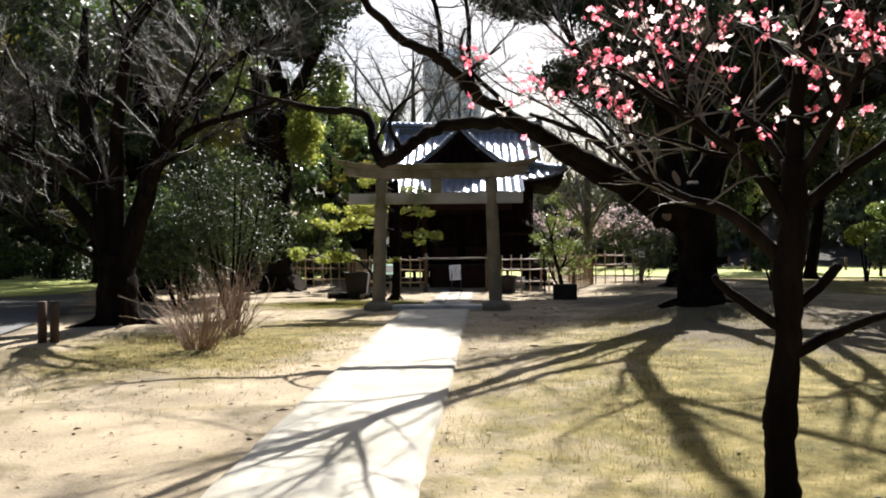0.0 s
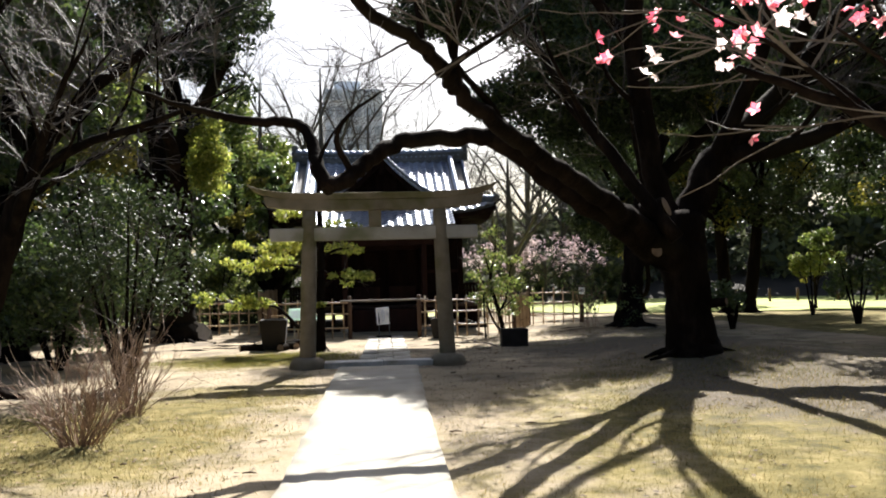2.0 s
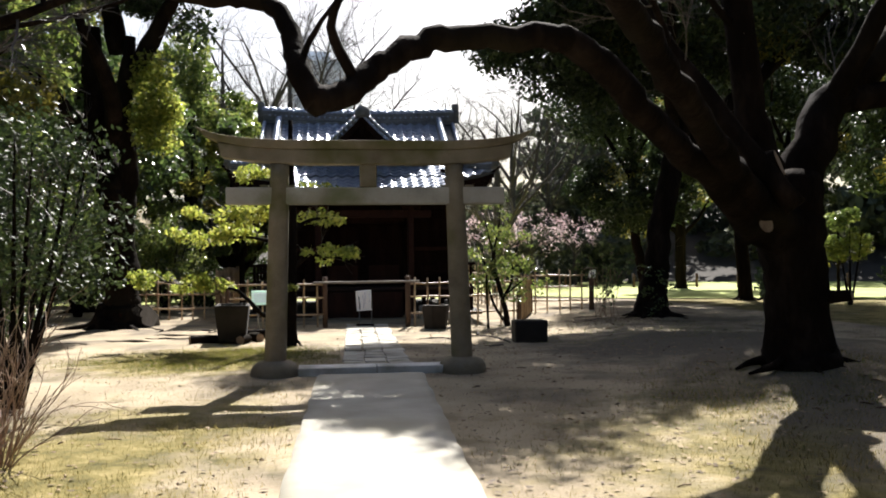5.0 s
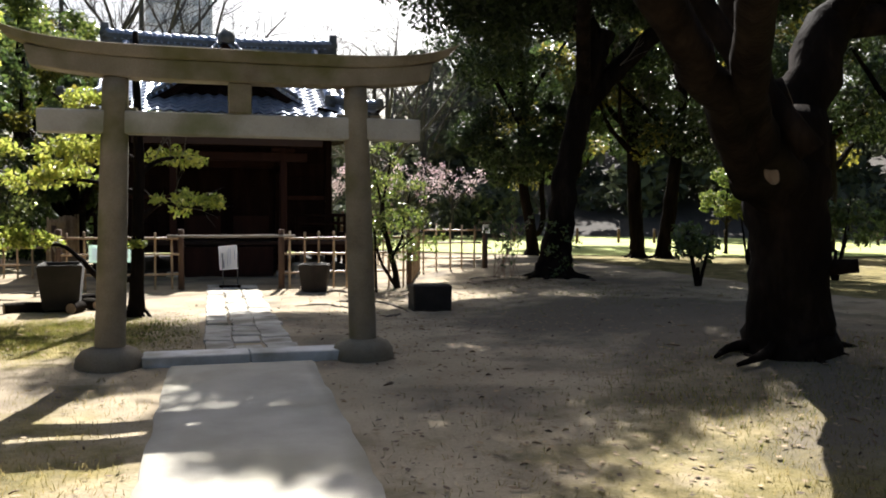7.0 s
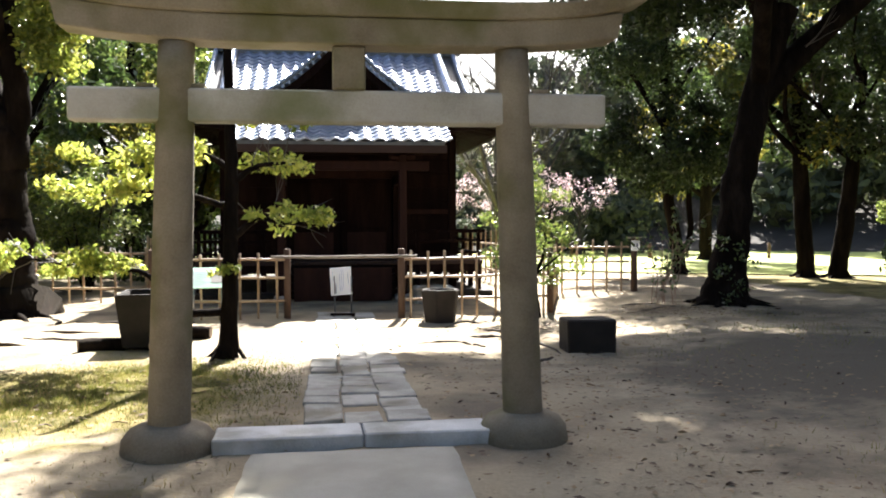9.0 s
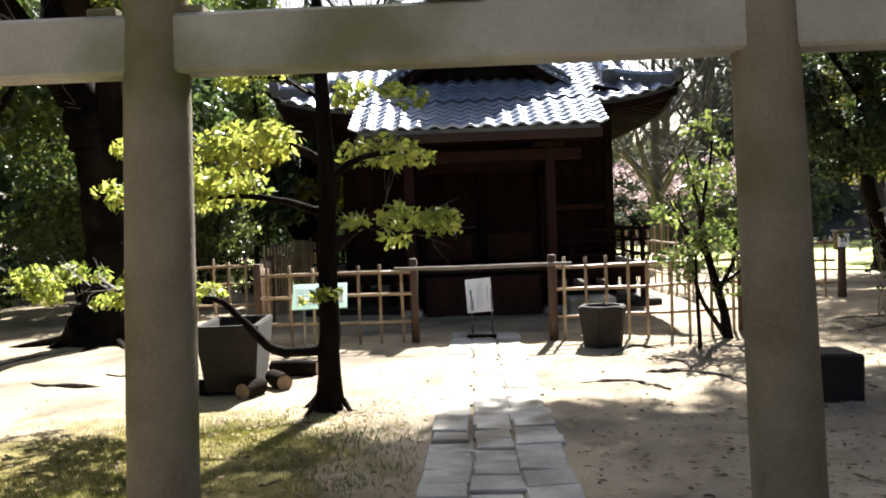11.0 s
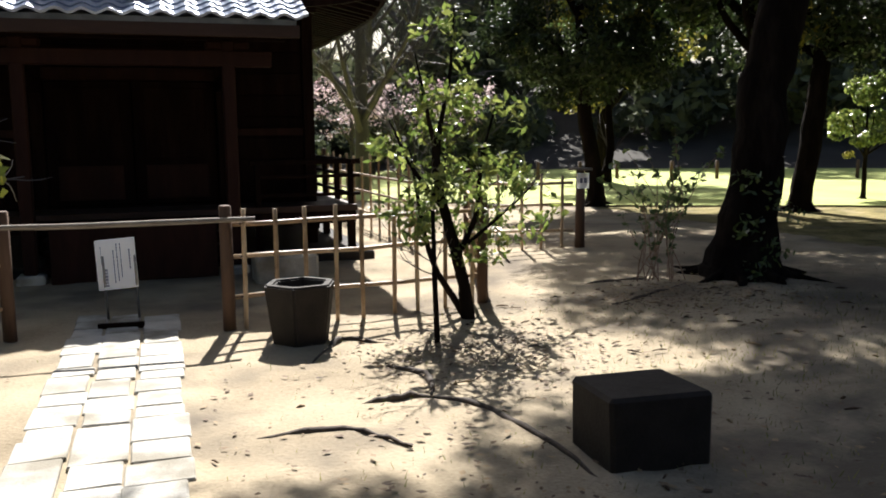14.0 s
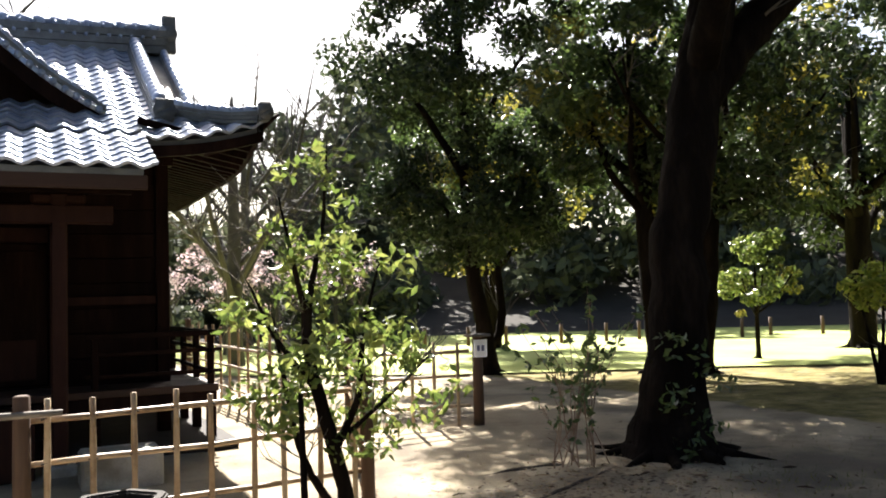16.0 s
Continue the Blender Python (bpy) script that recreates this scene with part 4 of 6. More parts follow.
part("body", box(-0.27, 0.27, -0.25, 0.25, -0.05, 0.36, 0.02, rough=0.012, seed=2), M["darkstone"], blk)

bx = thing("planter_box", -2.47, 21.5, 0.03, 4, "tall grey stone trough, dark on its shaded side", "trough")
bm = bmesh.new()
rings = [(0.225, 0.36, 0.0), (0.29, 0.46, 0.62), (0.23, 0.4, 0.62), (0.21, 0.37, 0.4)]
vs = [[bm.verts.new((sx * a, sy * b, z)) for sx, sy in ((-1, -1), (1, -1), (1, 1), (-1, 1))] for a, b, z in rings]
for p, q in zip(vs[:-1], vs[1:]):
    for k in range(4):
        bm.faces.new((p[k], p[(k + 1) % 4], q[(k + 1) % 4], q[k]))
bm.faces.new(vs[0][::-1])
bm.faces.new(vs[-1])
bmesh.ops.bevel(bm, geom=bm.edges[:], offset=0.012, segments=2, affect="EDGES")
part("trough_body", bm, M["troughstone"], bx)
for i, (x, y, L) in enumerate(((-2.9, 21.15, 0.5), (-2.24, 21.1, 0.3), (-2.08, 21.5, 0.36), (-2.05, 22.15, 0.5))):
    lg = thing("log", x, y, 0.07, 20 + 50 * i, "short cut log lying beside the trough", "log", "logs by the trough")
    s = Soup()
    s.tube([(-L / 2, 0, 0), (0, 0.01, 0.005), (L / 2, 0, 0)], [0.08, 0.085, 0.078], 12, False, 0.05, i)
    s.link("bark_body", M["barkgrey"], lg)
    for e in (-1, 1):
        s = Soup()
        s.tube([(e * L / 2 - e * 0.004, 0, 0), (e * L / 2 + e * 0.002, 0, 0)], 0.072, 12)
        s.link("cut_end", M["agedcut"], lg, smooth=False)

for i, (x, y) in enumerate(((-5.44, 11.5), (-5.29, 11.54))):
    po = thing("bollard", x, y, -0.05, 0, "short weathered wooden post beside the road", "bollard", "wooden posts by the road")
    s = Soup()
    s.tube([(0, 0, -0.1), (0, 0, 0.3), (0, 0, 0.6), (0, 0, 0.61)], [0.062, 0.06, 0.06, 0.05], 12, True, 0.03)
    s.link("shaft", M["postwood"], po)
for i in range(16):
    st = thing("stake", 9.5 + i * 1.35, 44.5 - 0.55 * i + 0.4 * math.sin(i * 2), 0.03, 0, "low dark wooden stake on the lawn's edge", "stake", "stakes on the lawn")
    s = Soup()
    s.tube([(0, 0, -0.1), (0, 0, 0.6)], 0.06, 8)
    s.link("shaft", M["postwood"], st)


# ---------------------------------------------------------------- trees and bushes
def tree(name, x, y, label, trunk, limbs, bark="bark", leaves=(), twigs=None, twig_mat="twig", roots=0, base_r=0.4, category="tree", group="", seed=1, sides=14, branches=0, branch_len=1.6, plain=()):
    """trunk: (x, y, z, r) points from the foot; limbs: lists of such points. All relative to the foot.
    leaves: (clumps, per clump, leaf size, material). twigs: (points per limb, length, radius, depth)."""
    z0 = float(gz(x, y))
    t = thing(name, x, y, z0, 0, label, category, group)
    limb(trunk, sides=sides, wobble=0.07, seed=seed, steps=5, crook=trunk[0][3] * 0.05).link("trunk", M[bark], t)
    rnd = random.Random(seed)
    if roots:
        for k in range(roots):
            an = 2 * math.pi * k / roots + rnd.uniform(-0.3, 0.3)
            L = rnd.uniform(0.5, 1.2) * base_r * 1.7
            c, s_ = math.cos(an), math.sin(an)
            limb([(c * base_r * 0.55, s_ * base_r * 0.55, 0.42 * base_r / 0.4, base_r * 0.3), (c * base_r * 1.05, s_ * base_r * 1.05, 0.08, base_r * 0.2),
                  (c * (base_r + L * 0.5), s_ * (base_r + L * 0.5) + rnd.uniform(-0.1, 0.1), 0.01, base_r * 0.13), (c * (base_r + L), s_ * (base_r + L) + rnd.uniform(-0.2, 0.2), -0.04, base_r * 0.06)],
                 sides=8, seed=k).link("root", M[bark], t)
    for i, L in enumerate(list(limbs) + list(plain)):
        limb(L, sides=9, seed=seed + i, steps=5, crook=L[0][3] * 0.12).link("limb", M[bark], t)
    tips, side = [], []
    for i, L in enumerate(limbs):
        q = spline(L, 5)
        for k in range(branches):
            j = rnd.randint(len(q) // 3, len(q) - 3)
            p, d = Vector(q[j][:3]), (Vector(q[j + 1][:3]) - Vector(q[j][:3])).normalized()
            r, pts = min(0.05, q[j][3] * 0.55), []
            d = (d + Vector((rnd.uniform(-1, 1), rnd.uniform(-1, 1), rnd.uniform(-0.3, 1.0)))).normalized()
            for m in range(5):
                pts.append((*p, r * (1 - 0.19 * m)))
                d = (d + Vector((rnd.uniform(-1, 1), rnd.uniform(-1, 1), rnd.uniform(-0.6, 0.9))) * 0.35).normalized()
                p = p + d * branch_len * rnd.uniform(0.18, 0.3)
            limb(pts, sides=6, seed=k, steps=3).link("branch", M[bark], t)
            side.append(pts)
    if twigs:
        per, ln, r, depth = twigs
        sp = Soup()
        for L in list(limbs) + side:
            q = spline(L, 5)
            for k in range(per):
                i = rnd.randint(len(q) // 4, len(q) - 2)
                d = Vector(q[i + 1][:3]) - Vector(q[i][:3])
                d = d.normalized() * 0.5 + Vector((rnd.uniform(-1, 1), rnd.uniform(-1, 1), rnd.uniform(-0.5, 1.1)))
                twigs_from(sp, q[i][:3], d, ln * rnd.uniform(0.6, 1.25), min(r, q[i][3] * 0.6), rnd, depth, tips=tips)
        tagged(sp.link("twig_spray", M[twig_mat], t, smooth=False), kind="stuff")
    for i, (clumps, per, size, mat) in enumerate(leaves):
        leaf_mesh("crown", clumps, per, size, M[mat], t, seed * 7 + i)
    return t, tips


def clumps(n, centre, spread, r, seed):
    """Clump centres inside an ellipsoid, uneven."""
    g = random.Random(seed)
    out = []
    while len(out) < n:
        p = [g.uniform(-1, 1) for _ in range(3)]
        if sum(q * q for q in p) < 1:
            out.append((centre[0] + p[0] * spread[0], centre[1] + p[1] * spread[1], centre[2] + p[2] * spread[2], r * g.uniform(0.55, 1.25)))
    return out


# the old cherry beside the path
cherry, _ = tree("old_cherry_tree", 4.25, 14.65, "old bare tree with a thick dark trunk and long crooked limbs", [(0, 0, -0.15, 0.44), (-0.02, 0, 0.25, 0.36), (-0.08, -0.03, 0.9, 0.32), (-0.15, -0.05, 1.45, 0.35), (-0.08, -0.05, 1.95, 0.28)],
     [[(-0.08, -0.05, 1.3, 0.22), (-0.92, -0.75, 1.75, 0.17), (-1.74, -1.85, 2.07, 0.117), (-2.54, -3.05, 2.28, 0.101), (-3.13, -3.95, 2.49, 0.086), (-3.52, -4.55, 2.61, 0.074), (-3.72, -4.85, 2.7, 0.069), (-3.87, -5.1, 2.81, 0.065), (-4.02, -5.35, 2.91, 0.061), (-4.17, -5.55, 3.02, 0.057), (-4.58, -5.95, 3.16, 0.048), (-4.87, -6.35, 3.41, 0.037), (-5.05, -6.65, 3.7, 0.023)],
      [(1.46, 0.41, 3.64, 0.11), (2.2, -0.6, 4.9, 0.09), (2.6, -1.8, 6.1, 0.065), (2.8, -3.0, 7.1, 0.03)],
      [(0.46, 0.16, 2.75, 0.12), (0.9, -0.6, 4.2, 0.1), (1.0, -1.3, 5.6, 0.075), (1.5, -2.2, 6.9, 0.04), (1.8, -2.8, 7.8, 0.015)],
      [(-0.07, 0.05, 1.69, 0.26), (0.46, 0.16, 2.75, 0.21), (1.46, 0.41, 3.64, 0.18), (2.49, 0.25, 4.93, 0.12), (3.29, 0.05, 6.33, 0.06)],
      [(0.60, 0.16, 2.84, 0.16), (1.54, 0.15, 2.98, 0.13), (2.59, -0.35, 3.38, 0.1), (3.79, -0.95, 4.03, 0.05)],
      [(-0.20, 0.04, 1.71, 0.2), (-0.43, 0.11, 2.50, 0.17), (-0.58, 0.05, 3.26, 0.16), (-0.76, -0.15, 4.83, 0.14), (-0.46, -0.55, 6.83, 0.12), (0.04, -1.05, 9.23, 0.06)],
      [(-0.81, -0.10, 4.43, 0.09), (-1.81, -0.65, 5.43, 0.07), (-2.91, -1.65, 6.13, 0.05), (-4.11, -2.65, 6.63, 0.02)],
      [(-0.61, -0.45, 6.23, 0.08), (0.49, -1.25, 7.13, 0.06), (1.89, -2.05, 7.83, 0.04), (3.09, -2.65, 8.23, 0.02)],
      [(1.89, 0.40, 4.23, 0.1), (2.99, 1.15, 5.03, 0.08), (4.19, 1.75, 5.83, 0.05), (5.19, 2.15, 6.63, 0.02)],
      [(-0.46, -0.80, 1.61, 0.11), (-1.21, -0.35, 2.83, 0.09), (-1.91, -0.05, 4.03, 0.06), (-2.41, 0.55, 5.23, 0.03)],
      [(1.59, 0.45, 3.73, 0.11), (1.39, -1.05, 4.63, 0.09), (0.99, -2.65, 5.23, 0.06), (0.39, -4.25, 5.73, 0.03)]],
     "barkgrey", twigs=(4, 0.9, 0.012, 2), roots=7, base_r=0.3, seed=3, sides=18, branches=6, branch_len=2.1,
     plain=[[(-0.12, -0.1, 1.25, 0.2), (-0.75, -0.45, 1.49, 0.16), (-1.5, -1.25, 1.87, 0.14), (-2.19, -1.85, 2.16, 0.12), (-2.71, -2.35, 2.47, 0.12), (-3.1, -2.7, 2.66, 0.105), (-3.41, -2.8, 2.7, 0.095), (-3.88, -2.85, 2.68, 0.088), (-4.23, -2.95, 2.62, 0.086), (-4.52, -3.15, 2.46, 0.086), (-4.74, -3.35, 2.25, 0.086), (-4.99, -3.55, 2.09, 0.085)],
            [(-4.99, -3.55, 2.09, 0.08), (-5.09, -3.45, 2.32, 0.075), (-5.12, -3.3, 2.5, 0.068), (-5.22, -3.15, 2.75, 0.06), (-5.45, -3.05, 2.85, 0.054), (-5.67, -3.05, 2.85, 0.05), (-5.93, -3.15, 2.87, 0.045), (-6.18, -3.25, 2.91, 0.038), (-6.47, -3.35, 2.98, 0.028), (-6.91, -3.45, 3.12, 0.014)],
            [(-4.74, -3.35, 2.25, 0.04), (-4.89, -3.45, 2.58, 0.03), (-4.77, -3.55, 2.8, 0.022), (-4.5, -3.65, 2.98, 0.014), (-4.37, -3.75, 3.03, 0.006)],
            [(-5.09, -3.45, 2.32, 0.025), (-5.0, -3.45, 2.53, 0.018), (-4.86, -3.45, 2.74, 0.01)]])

for (x, y, z), d, r in (((3.72, 14.05, 2.33), (0.75, -0.55, 0.35), 0.15), ((3.55, 14.0, 1.72), (0.2, -0.9, 0.25), 0.09), ((4.62, 14.3, 1.0), (0.7, -0.6, 0.1), 0.06)):
    d = Vector(d).normalized()
    p = Vector((x - 4.25, y - 14.65, z - 0.262))
    s = Soup()
    s.tube([p - d * 0.32, p - d * 0.15, p], [r * 1.3, r * 1.12, r], 14, True, 0.06, 5)
    stub = s.link("cut_stub", M["barkgrey"], cherry, "sawn-off branch stub")
    s = Soup()
    s.tube([p - d * 0.004, p + d * 0.004], r * 0.88, 14, True, 0.05, 6)
    s.link("cut_face", M["agedcut"], stub, "pale sawn wood", smooth=False)

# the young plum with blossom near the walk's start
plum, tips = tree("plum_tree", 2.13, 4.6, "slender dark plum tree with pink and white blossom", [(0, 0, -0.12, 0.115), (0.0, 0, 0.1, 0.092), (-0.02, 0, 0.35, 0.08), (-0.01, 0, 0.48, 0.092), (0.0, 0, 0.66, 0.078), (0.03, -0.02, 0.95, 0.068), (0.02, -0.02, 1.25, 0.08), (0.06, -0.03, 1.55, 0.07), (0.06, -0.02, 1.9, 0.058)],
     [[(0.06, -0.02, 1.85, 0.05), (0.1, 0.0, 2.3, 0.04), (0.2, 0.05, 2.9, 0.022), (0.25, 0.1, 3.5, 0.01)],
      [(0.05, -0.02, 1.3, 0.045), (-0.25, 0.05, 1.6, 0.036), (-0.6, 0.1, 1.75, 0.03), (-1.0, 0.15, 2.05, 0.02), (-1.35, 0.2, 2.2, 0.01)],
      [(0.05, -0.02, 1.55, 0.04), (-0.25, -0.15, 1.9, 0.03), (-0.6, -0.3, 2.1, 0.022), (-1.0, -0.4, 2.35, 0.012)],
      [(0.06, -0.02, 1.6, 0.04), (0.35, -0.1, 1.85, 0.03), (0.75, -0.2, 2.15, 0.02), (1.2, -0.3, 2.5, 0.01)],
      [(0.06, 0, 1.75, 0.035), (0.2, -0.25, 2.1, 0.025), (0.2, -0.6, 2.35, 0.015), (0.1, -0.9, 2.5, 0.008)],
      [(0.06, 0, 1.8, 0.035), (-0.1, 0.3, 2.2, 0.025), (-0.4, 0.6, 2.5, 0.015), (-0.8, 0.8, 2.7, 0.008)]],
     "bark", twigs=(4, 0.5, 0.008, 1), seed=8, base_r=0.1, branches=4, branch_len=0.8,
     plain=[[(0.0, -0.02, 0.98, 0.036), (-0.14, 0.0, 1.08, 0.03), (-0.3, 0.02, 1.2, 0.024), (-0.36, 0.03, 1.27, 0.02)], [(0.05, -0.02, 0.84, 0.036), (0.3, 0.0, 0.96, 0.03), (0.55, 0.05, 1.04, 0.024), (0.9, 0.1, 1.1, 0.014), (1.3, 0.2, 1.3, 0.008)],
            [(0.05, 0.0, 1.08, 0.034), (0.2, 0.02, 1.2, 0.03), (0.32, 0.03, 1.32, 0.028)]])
rb = random.Random(21)
tips = [p for p in tips if p.z > 1.95]
rb.shuffle(tips)


def blossom(name, spots, mat, seed):
    """Five-petalled flowers in tufts."""
    g = random.Random(seed)
    sp = Soup()
    for p in spots:
        for k in range(g.randint(2, 6)):
            c = Vector(p) + Vector((g.uniform(-1, 1), g.uniform(-1, 1), g.uniform(-1, 1))) * 0.05
            nrm = Vector((g.uniform(-1, 1), g.uniform(-1, 1), g.uniform(-0.6, 1))).normalized()
            a = nrm.orthogonal().normalized()
            b = nrm.cross(a)
            r = g.uniform(0.014, 0.022)
            for q in range(5):
                an = 2 * math.pi * q / 5
                d1, d0, d2 = [a * math.cos(an + w) + b * math.sin(an + w) for w in (0, -0.55, 0.55)]
                o = len(sp.v)
                sp.v += [tuple(c), tuple(c + d0 * r * 0.8 + nrm * r * 0.35), tuple(c + d1 * r * 1.25 + nrm * r * 0.55), tuple(c + d2 * r * 0.8 + nrm * r * 0.35)]
                sp.f.append((o, o + 1, o + 2, o + 3))
    return sp.link(name, M[mat], plum, smooth=False)


blossom("pink_blossom", tips[:190], "pink", 1)
blossom("white_blossom", tips[190:260], "whitepetal", 2)

# the left tree with silvery twigs
tree("bare_tree", -5.4, 13.9, "dark many-stemmed tree with silvery bare twigs", [(0, 0, -0.1, 0.4), (0, 0, 0.3, 0.33), (0, 0, 0.8, 0.3), (-0.05, 0, 1.2, 0.24)],
     [[(0.1, 0, 0.9, 0.2), (0.5, -0.1, 2.0, 0.16), (1.0, -0.2, 3.2, 0.12), (2.0, -0.3, 4.2, 0.07), (3.2, -0.2, 4.8, 0.03)],
      [(-0.05, 0, 0.9, 0.2), (-0.3, 0.1, 2.2, 0.17), (-0.6, 0.2, 3.6, 0.12), (-0.5, 0.1, 5.2, 0.06)],
      [(0, 0, 1.0, 0.16), (0.1, -0.2, 2.2, 0.13), (0.3, -0.6, 3.4, 0.1), (0.8, -1.2, 4.6, 0.06), (1.6, -1.8, 5.2, 0.02)],
      [(-0.2, 0, 1.3, 0.12), (-0.8, -0.3, 2.2, 0.09), (-1.6, -0.8, 2.9, 0.06), (-2.6, -1.2, 3.2, 0.02)],
      [(0.5, -0.1, 2.0, 0.09), (1.1, -0.9, 2.7, 0.06), (1.7, -1.8, 3.4, 0.04), (2.3, -2.6, 3.9, 0.015)],
      [(-0.3, 0.1, 2.2, 0.08), (-0.7, -1.0, 2.7, 0.05), (-0.9, -2.0, 3.0, 0.03), (-0.8, -2.8, 3.0, 0.01)],
      [(0.8, -0.15, 2.8, 0.09), (1.6, -0.7, 3.1, 0.06), (2.6, -1.2, 3.3, 0.035), (3.6, -1.6, 3.6, 0.012)],
      [(-0.1, 0, 1.0, 0.06), (-0.5, -0.6, 1.3, 0.04), (-0.9, -1.2, 1.7, 0.02), (-1.4, -1.7, 2.1, 0.008)]],
     "bark", twigs=(5, 0.9, 0.011, 2), roots=6, base_r=0.33, seed=12, branches=5, branch_len=1.7)

# the dry shrub at the lawn's edge and the bush behind it
sh = thing("dry_shrub", -3.0, 10.6, float(gz(-3.0, 10.6)), 0, "bare reddish-brown twiggy shrub", "shrub")
rnd = random.Random(6)
for k in range(75):
    sp = Soup()
    an, r = rnd.uniform(0, 6.28), rnd.uniform(0.02, 0.17)
    d = Vector((math.cos(an) * rnd.uniform(0.1, 0.75), math.sin(an) * rnd.uniform(0.1, 0.75), 1))
    twigs_from(sp, (math.cos(an) * r, math.sin(an) * r, -0.03), d, rnd.uniform(0.4, 0.75), 0.0058, rnd, 2, 0.5, kids=2)
    sp.link("stem", M["reed"], sh, smooth=False)
sh2 = thing("dry_shrub", -2.98, 12.2, float(gz(-2.98, 12.2)), 0, "bare brown twiggy shrub behind another", "shrub")
for k in range(40):
    sp = Soup()
    an, r = rnd.uniform(0, 6.28), rnd.uniform(0.02, 0.12)
    d = Vector((math.cos(an) * rnd.uniform(0.1, 0.6), math.sin(an) * rnd.uniform(0.1, 0.6), 1))
    twigs_from(sp, (math.cos(an) * r, math.sin(an) * r, -0.03), d, rnd.uniform(0.5, 0.85), 0.0065, rnd, 2, 0.5, kids=2)
    sp.link("stem", M["reed"], sh2, smooth=False)


def bush(name, x, y, label, height, wide, mat, stems=5, n=14, per=420, size=0.075, seed=1, low=0.35, category="bush"):
    rnd = random.Random(seed)
    lim = []
    for k in range(stems):
        an = 6.28 * k / stems + rnd.uniform(-0.4, 0.4)
        c, s_ = math.cos(an) * wide, math.sin(an) * wide
        lim.append([(c * 0.04, s_ * 0.04, -0.05, 0.035), (c * 0.25, s_ * 0.25, height * 0.3, 0.026), (c * 0.45, s_ * 0.45, height * 0.6, 0.018), (c * 0.6, s_ * 0.6, height * 0.9, 0.007)])
    return tree(name, x, y, label, [(0, 0, -0.1, 0.05), (0, 0, 0.1, 0.045), (0, 0, height * 0.3, 0.03)], lim, "bark",
                [(clumps(n, (0, 0, height * (low + 1) / 2), (wide, wide, height * (1 - low) / 2), 0.33 * wide + 0.1, seed), per, size, mat)], category=category, seed=seed, sides=8,
                twigs=(4, wide * 0.6, 0.008, 1))


bush("evergreen_bush", -3.7, 14.6, "dark evergreen bush on several thin stems", 2.75, 1.15, "leafdark", 9, 46, 120, 0.05, 31, 0.38)
bush("evergreen_bush", -5.6, 17.5, "leafy glossy evergreen bush", 2.6, 1.4, "leaf", 6, 46, 200, 0.075, 32, 0.2)
bush("evergreen_bush", -6.6, 20.8, "glossy evergreen bush catching the light", 3.0, 1.0, "leaf", 6, 40, 190, 0.075, 33, 0.3)

bush("evergreen_bush", -5.3, 30.2, "glossy evergreen bush behind the bamboo fence", 2.6, 1.1, "leaflight", 6, 40, 150, 0.075, 36, 0.15)
bush("evergreen_bush", -7.3, 29.3, "glossy evergreen bush in the sun behind the old tree", 3.2, 1.3, "leaflight", 6, 46, 170, 0.08, 37, 0.15)

# pruned pine-like tree behind the gate
pr = random.Random(17)
pad = lambda x, y, z, r: [(x + pr.uniform(-0.9, 0.9) * r, y + pr.uniform(-0.8, 0.8) * r, z + pr.uniform(-0.22, 0.2) * r, r * pr.uniform(0.2, 0.45)) for _ in range(7)]
tree("pruned_tree", -1.43, 20.35, "dark straight trunk with flat tiers of yellow-green leaves", [(0, 0, -0.1, 0.15), (0.02, 0, 0.22, 0.1), (0.05, 0, 1.0, 0.08), (0.07, 0, 2.0, 0.066), (0.05, 0, 2.7, 0.056), (0.04, 0, 3.7, 0.035)],
     [[(0.08, 0, 1.3, 0.04), (0.35, 0.0, 1.5, 0.03), (0.6, 0, 1.45, 0.02), (0.9, 0.05, 1.45, 0.01)],
      [(0.1, 0, 1.9, 0.04), (0.3, 0.1, 2.05, 0.03), (0.55, 0.15, 2.1, 0.02), (0.8, 0.2, 2.1, 0.01)],
      [(0.1, 0, 2.0, 0.04), (-0.3, 0.1, 2.2, 0.03), (-0.8, 0.2, 2.15, 0.02), (-1.3, 0.3, 2.1, 0.01)],
      [(0.1, 0, 1.6, 0.04), (-0.4, 0.2, 1.75, 0.03), (-0.9, 0.4, 1.8, 0.02), (-1.5, 0.5, 1.75, 0.01)],
      [(0.03, 0, 0.5, 0.045), (-0.4, -0.05, 0.52, 0.04), (-0.62, -0.1, 0.75, 0.032), (-0.9, 0.0, 0.95, 0.024), (-1.5, 0.1, 1.0, 0.016), (-2.1, 0.2, 1.1, 0.008)],
      [(0.1, 0, 2.5, 0.03), (-0.3, 0.2, 2.75, 0.02), (-0.7, 0.3, 2.8, 0.01)]],
     "bark", [(pad(0.65, 0.05, 1.5, 0.42) + pad(0.6, 0.15, 2.15, 0.4) + pad(-0.7, 0.2, 2.25, 0.5) + pad(-1.25, 0.3, 2.15, 0.45) + pad(-0.9, 0.4, 1.85, 0.5) + pad(-1.5, 0.5, 1.8, 0.45) + pad(0.5, 0.1, 2.6, 0.35) + pad(-0.5, 0.3, 2.85, 0.4), 44, 0.07, "leafyellow"),
              (pad(-1.6, 0.1, 1.05, 0.42) + pad(-2.1, 0.2, 1.12, 0.42) + pad(-1.2, 0.1, 1.02, 0.3) + pad(0.0, -0.1, 0.95, 0.16), 48, 0.058, "leafyellow")], twigs=(5, 0.4, 0.007, 1), roots=5, base_r=0.13, seed=41)

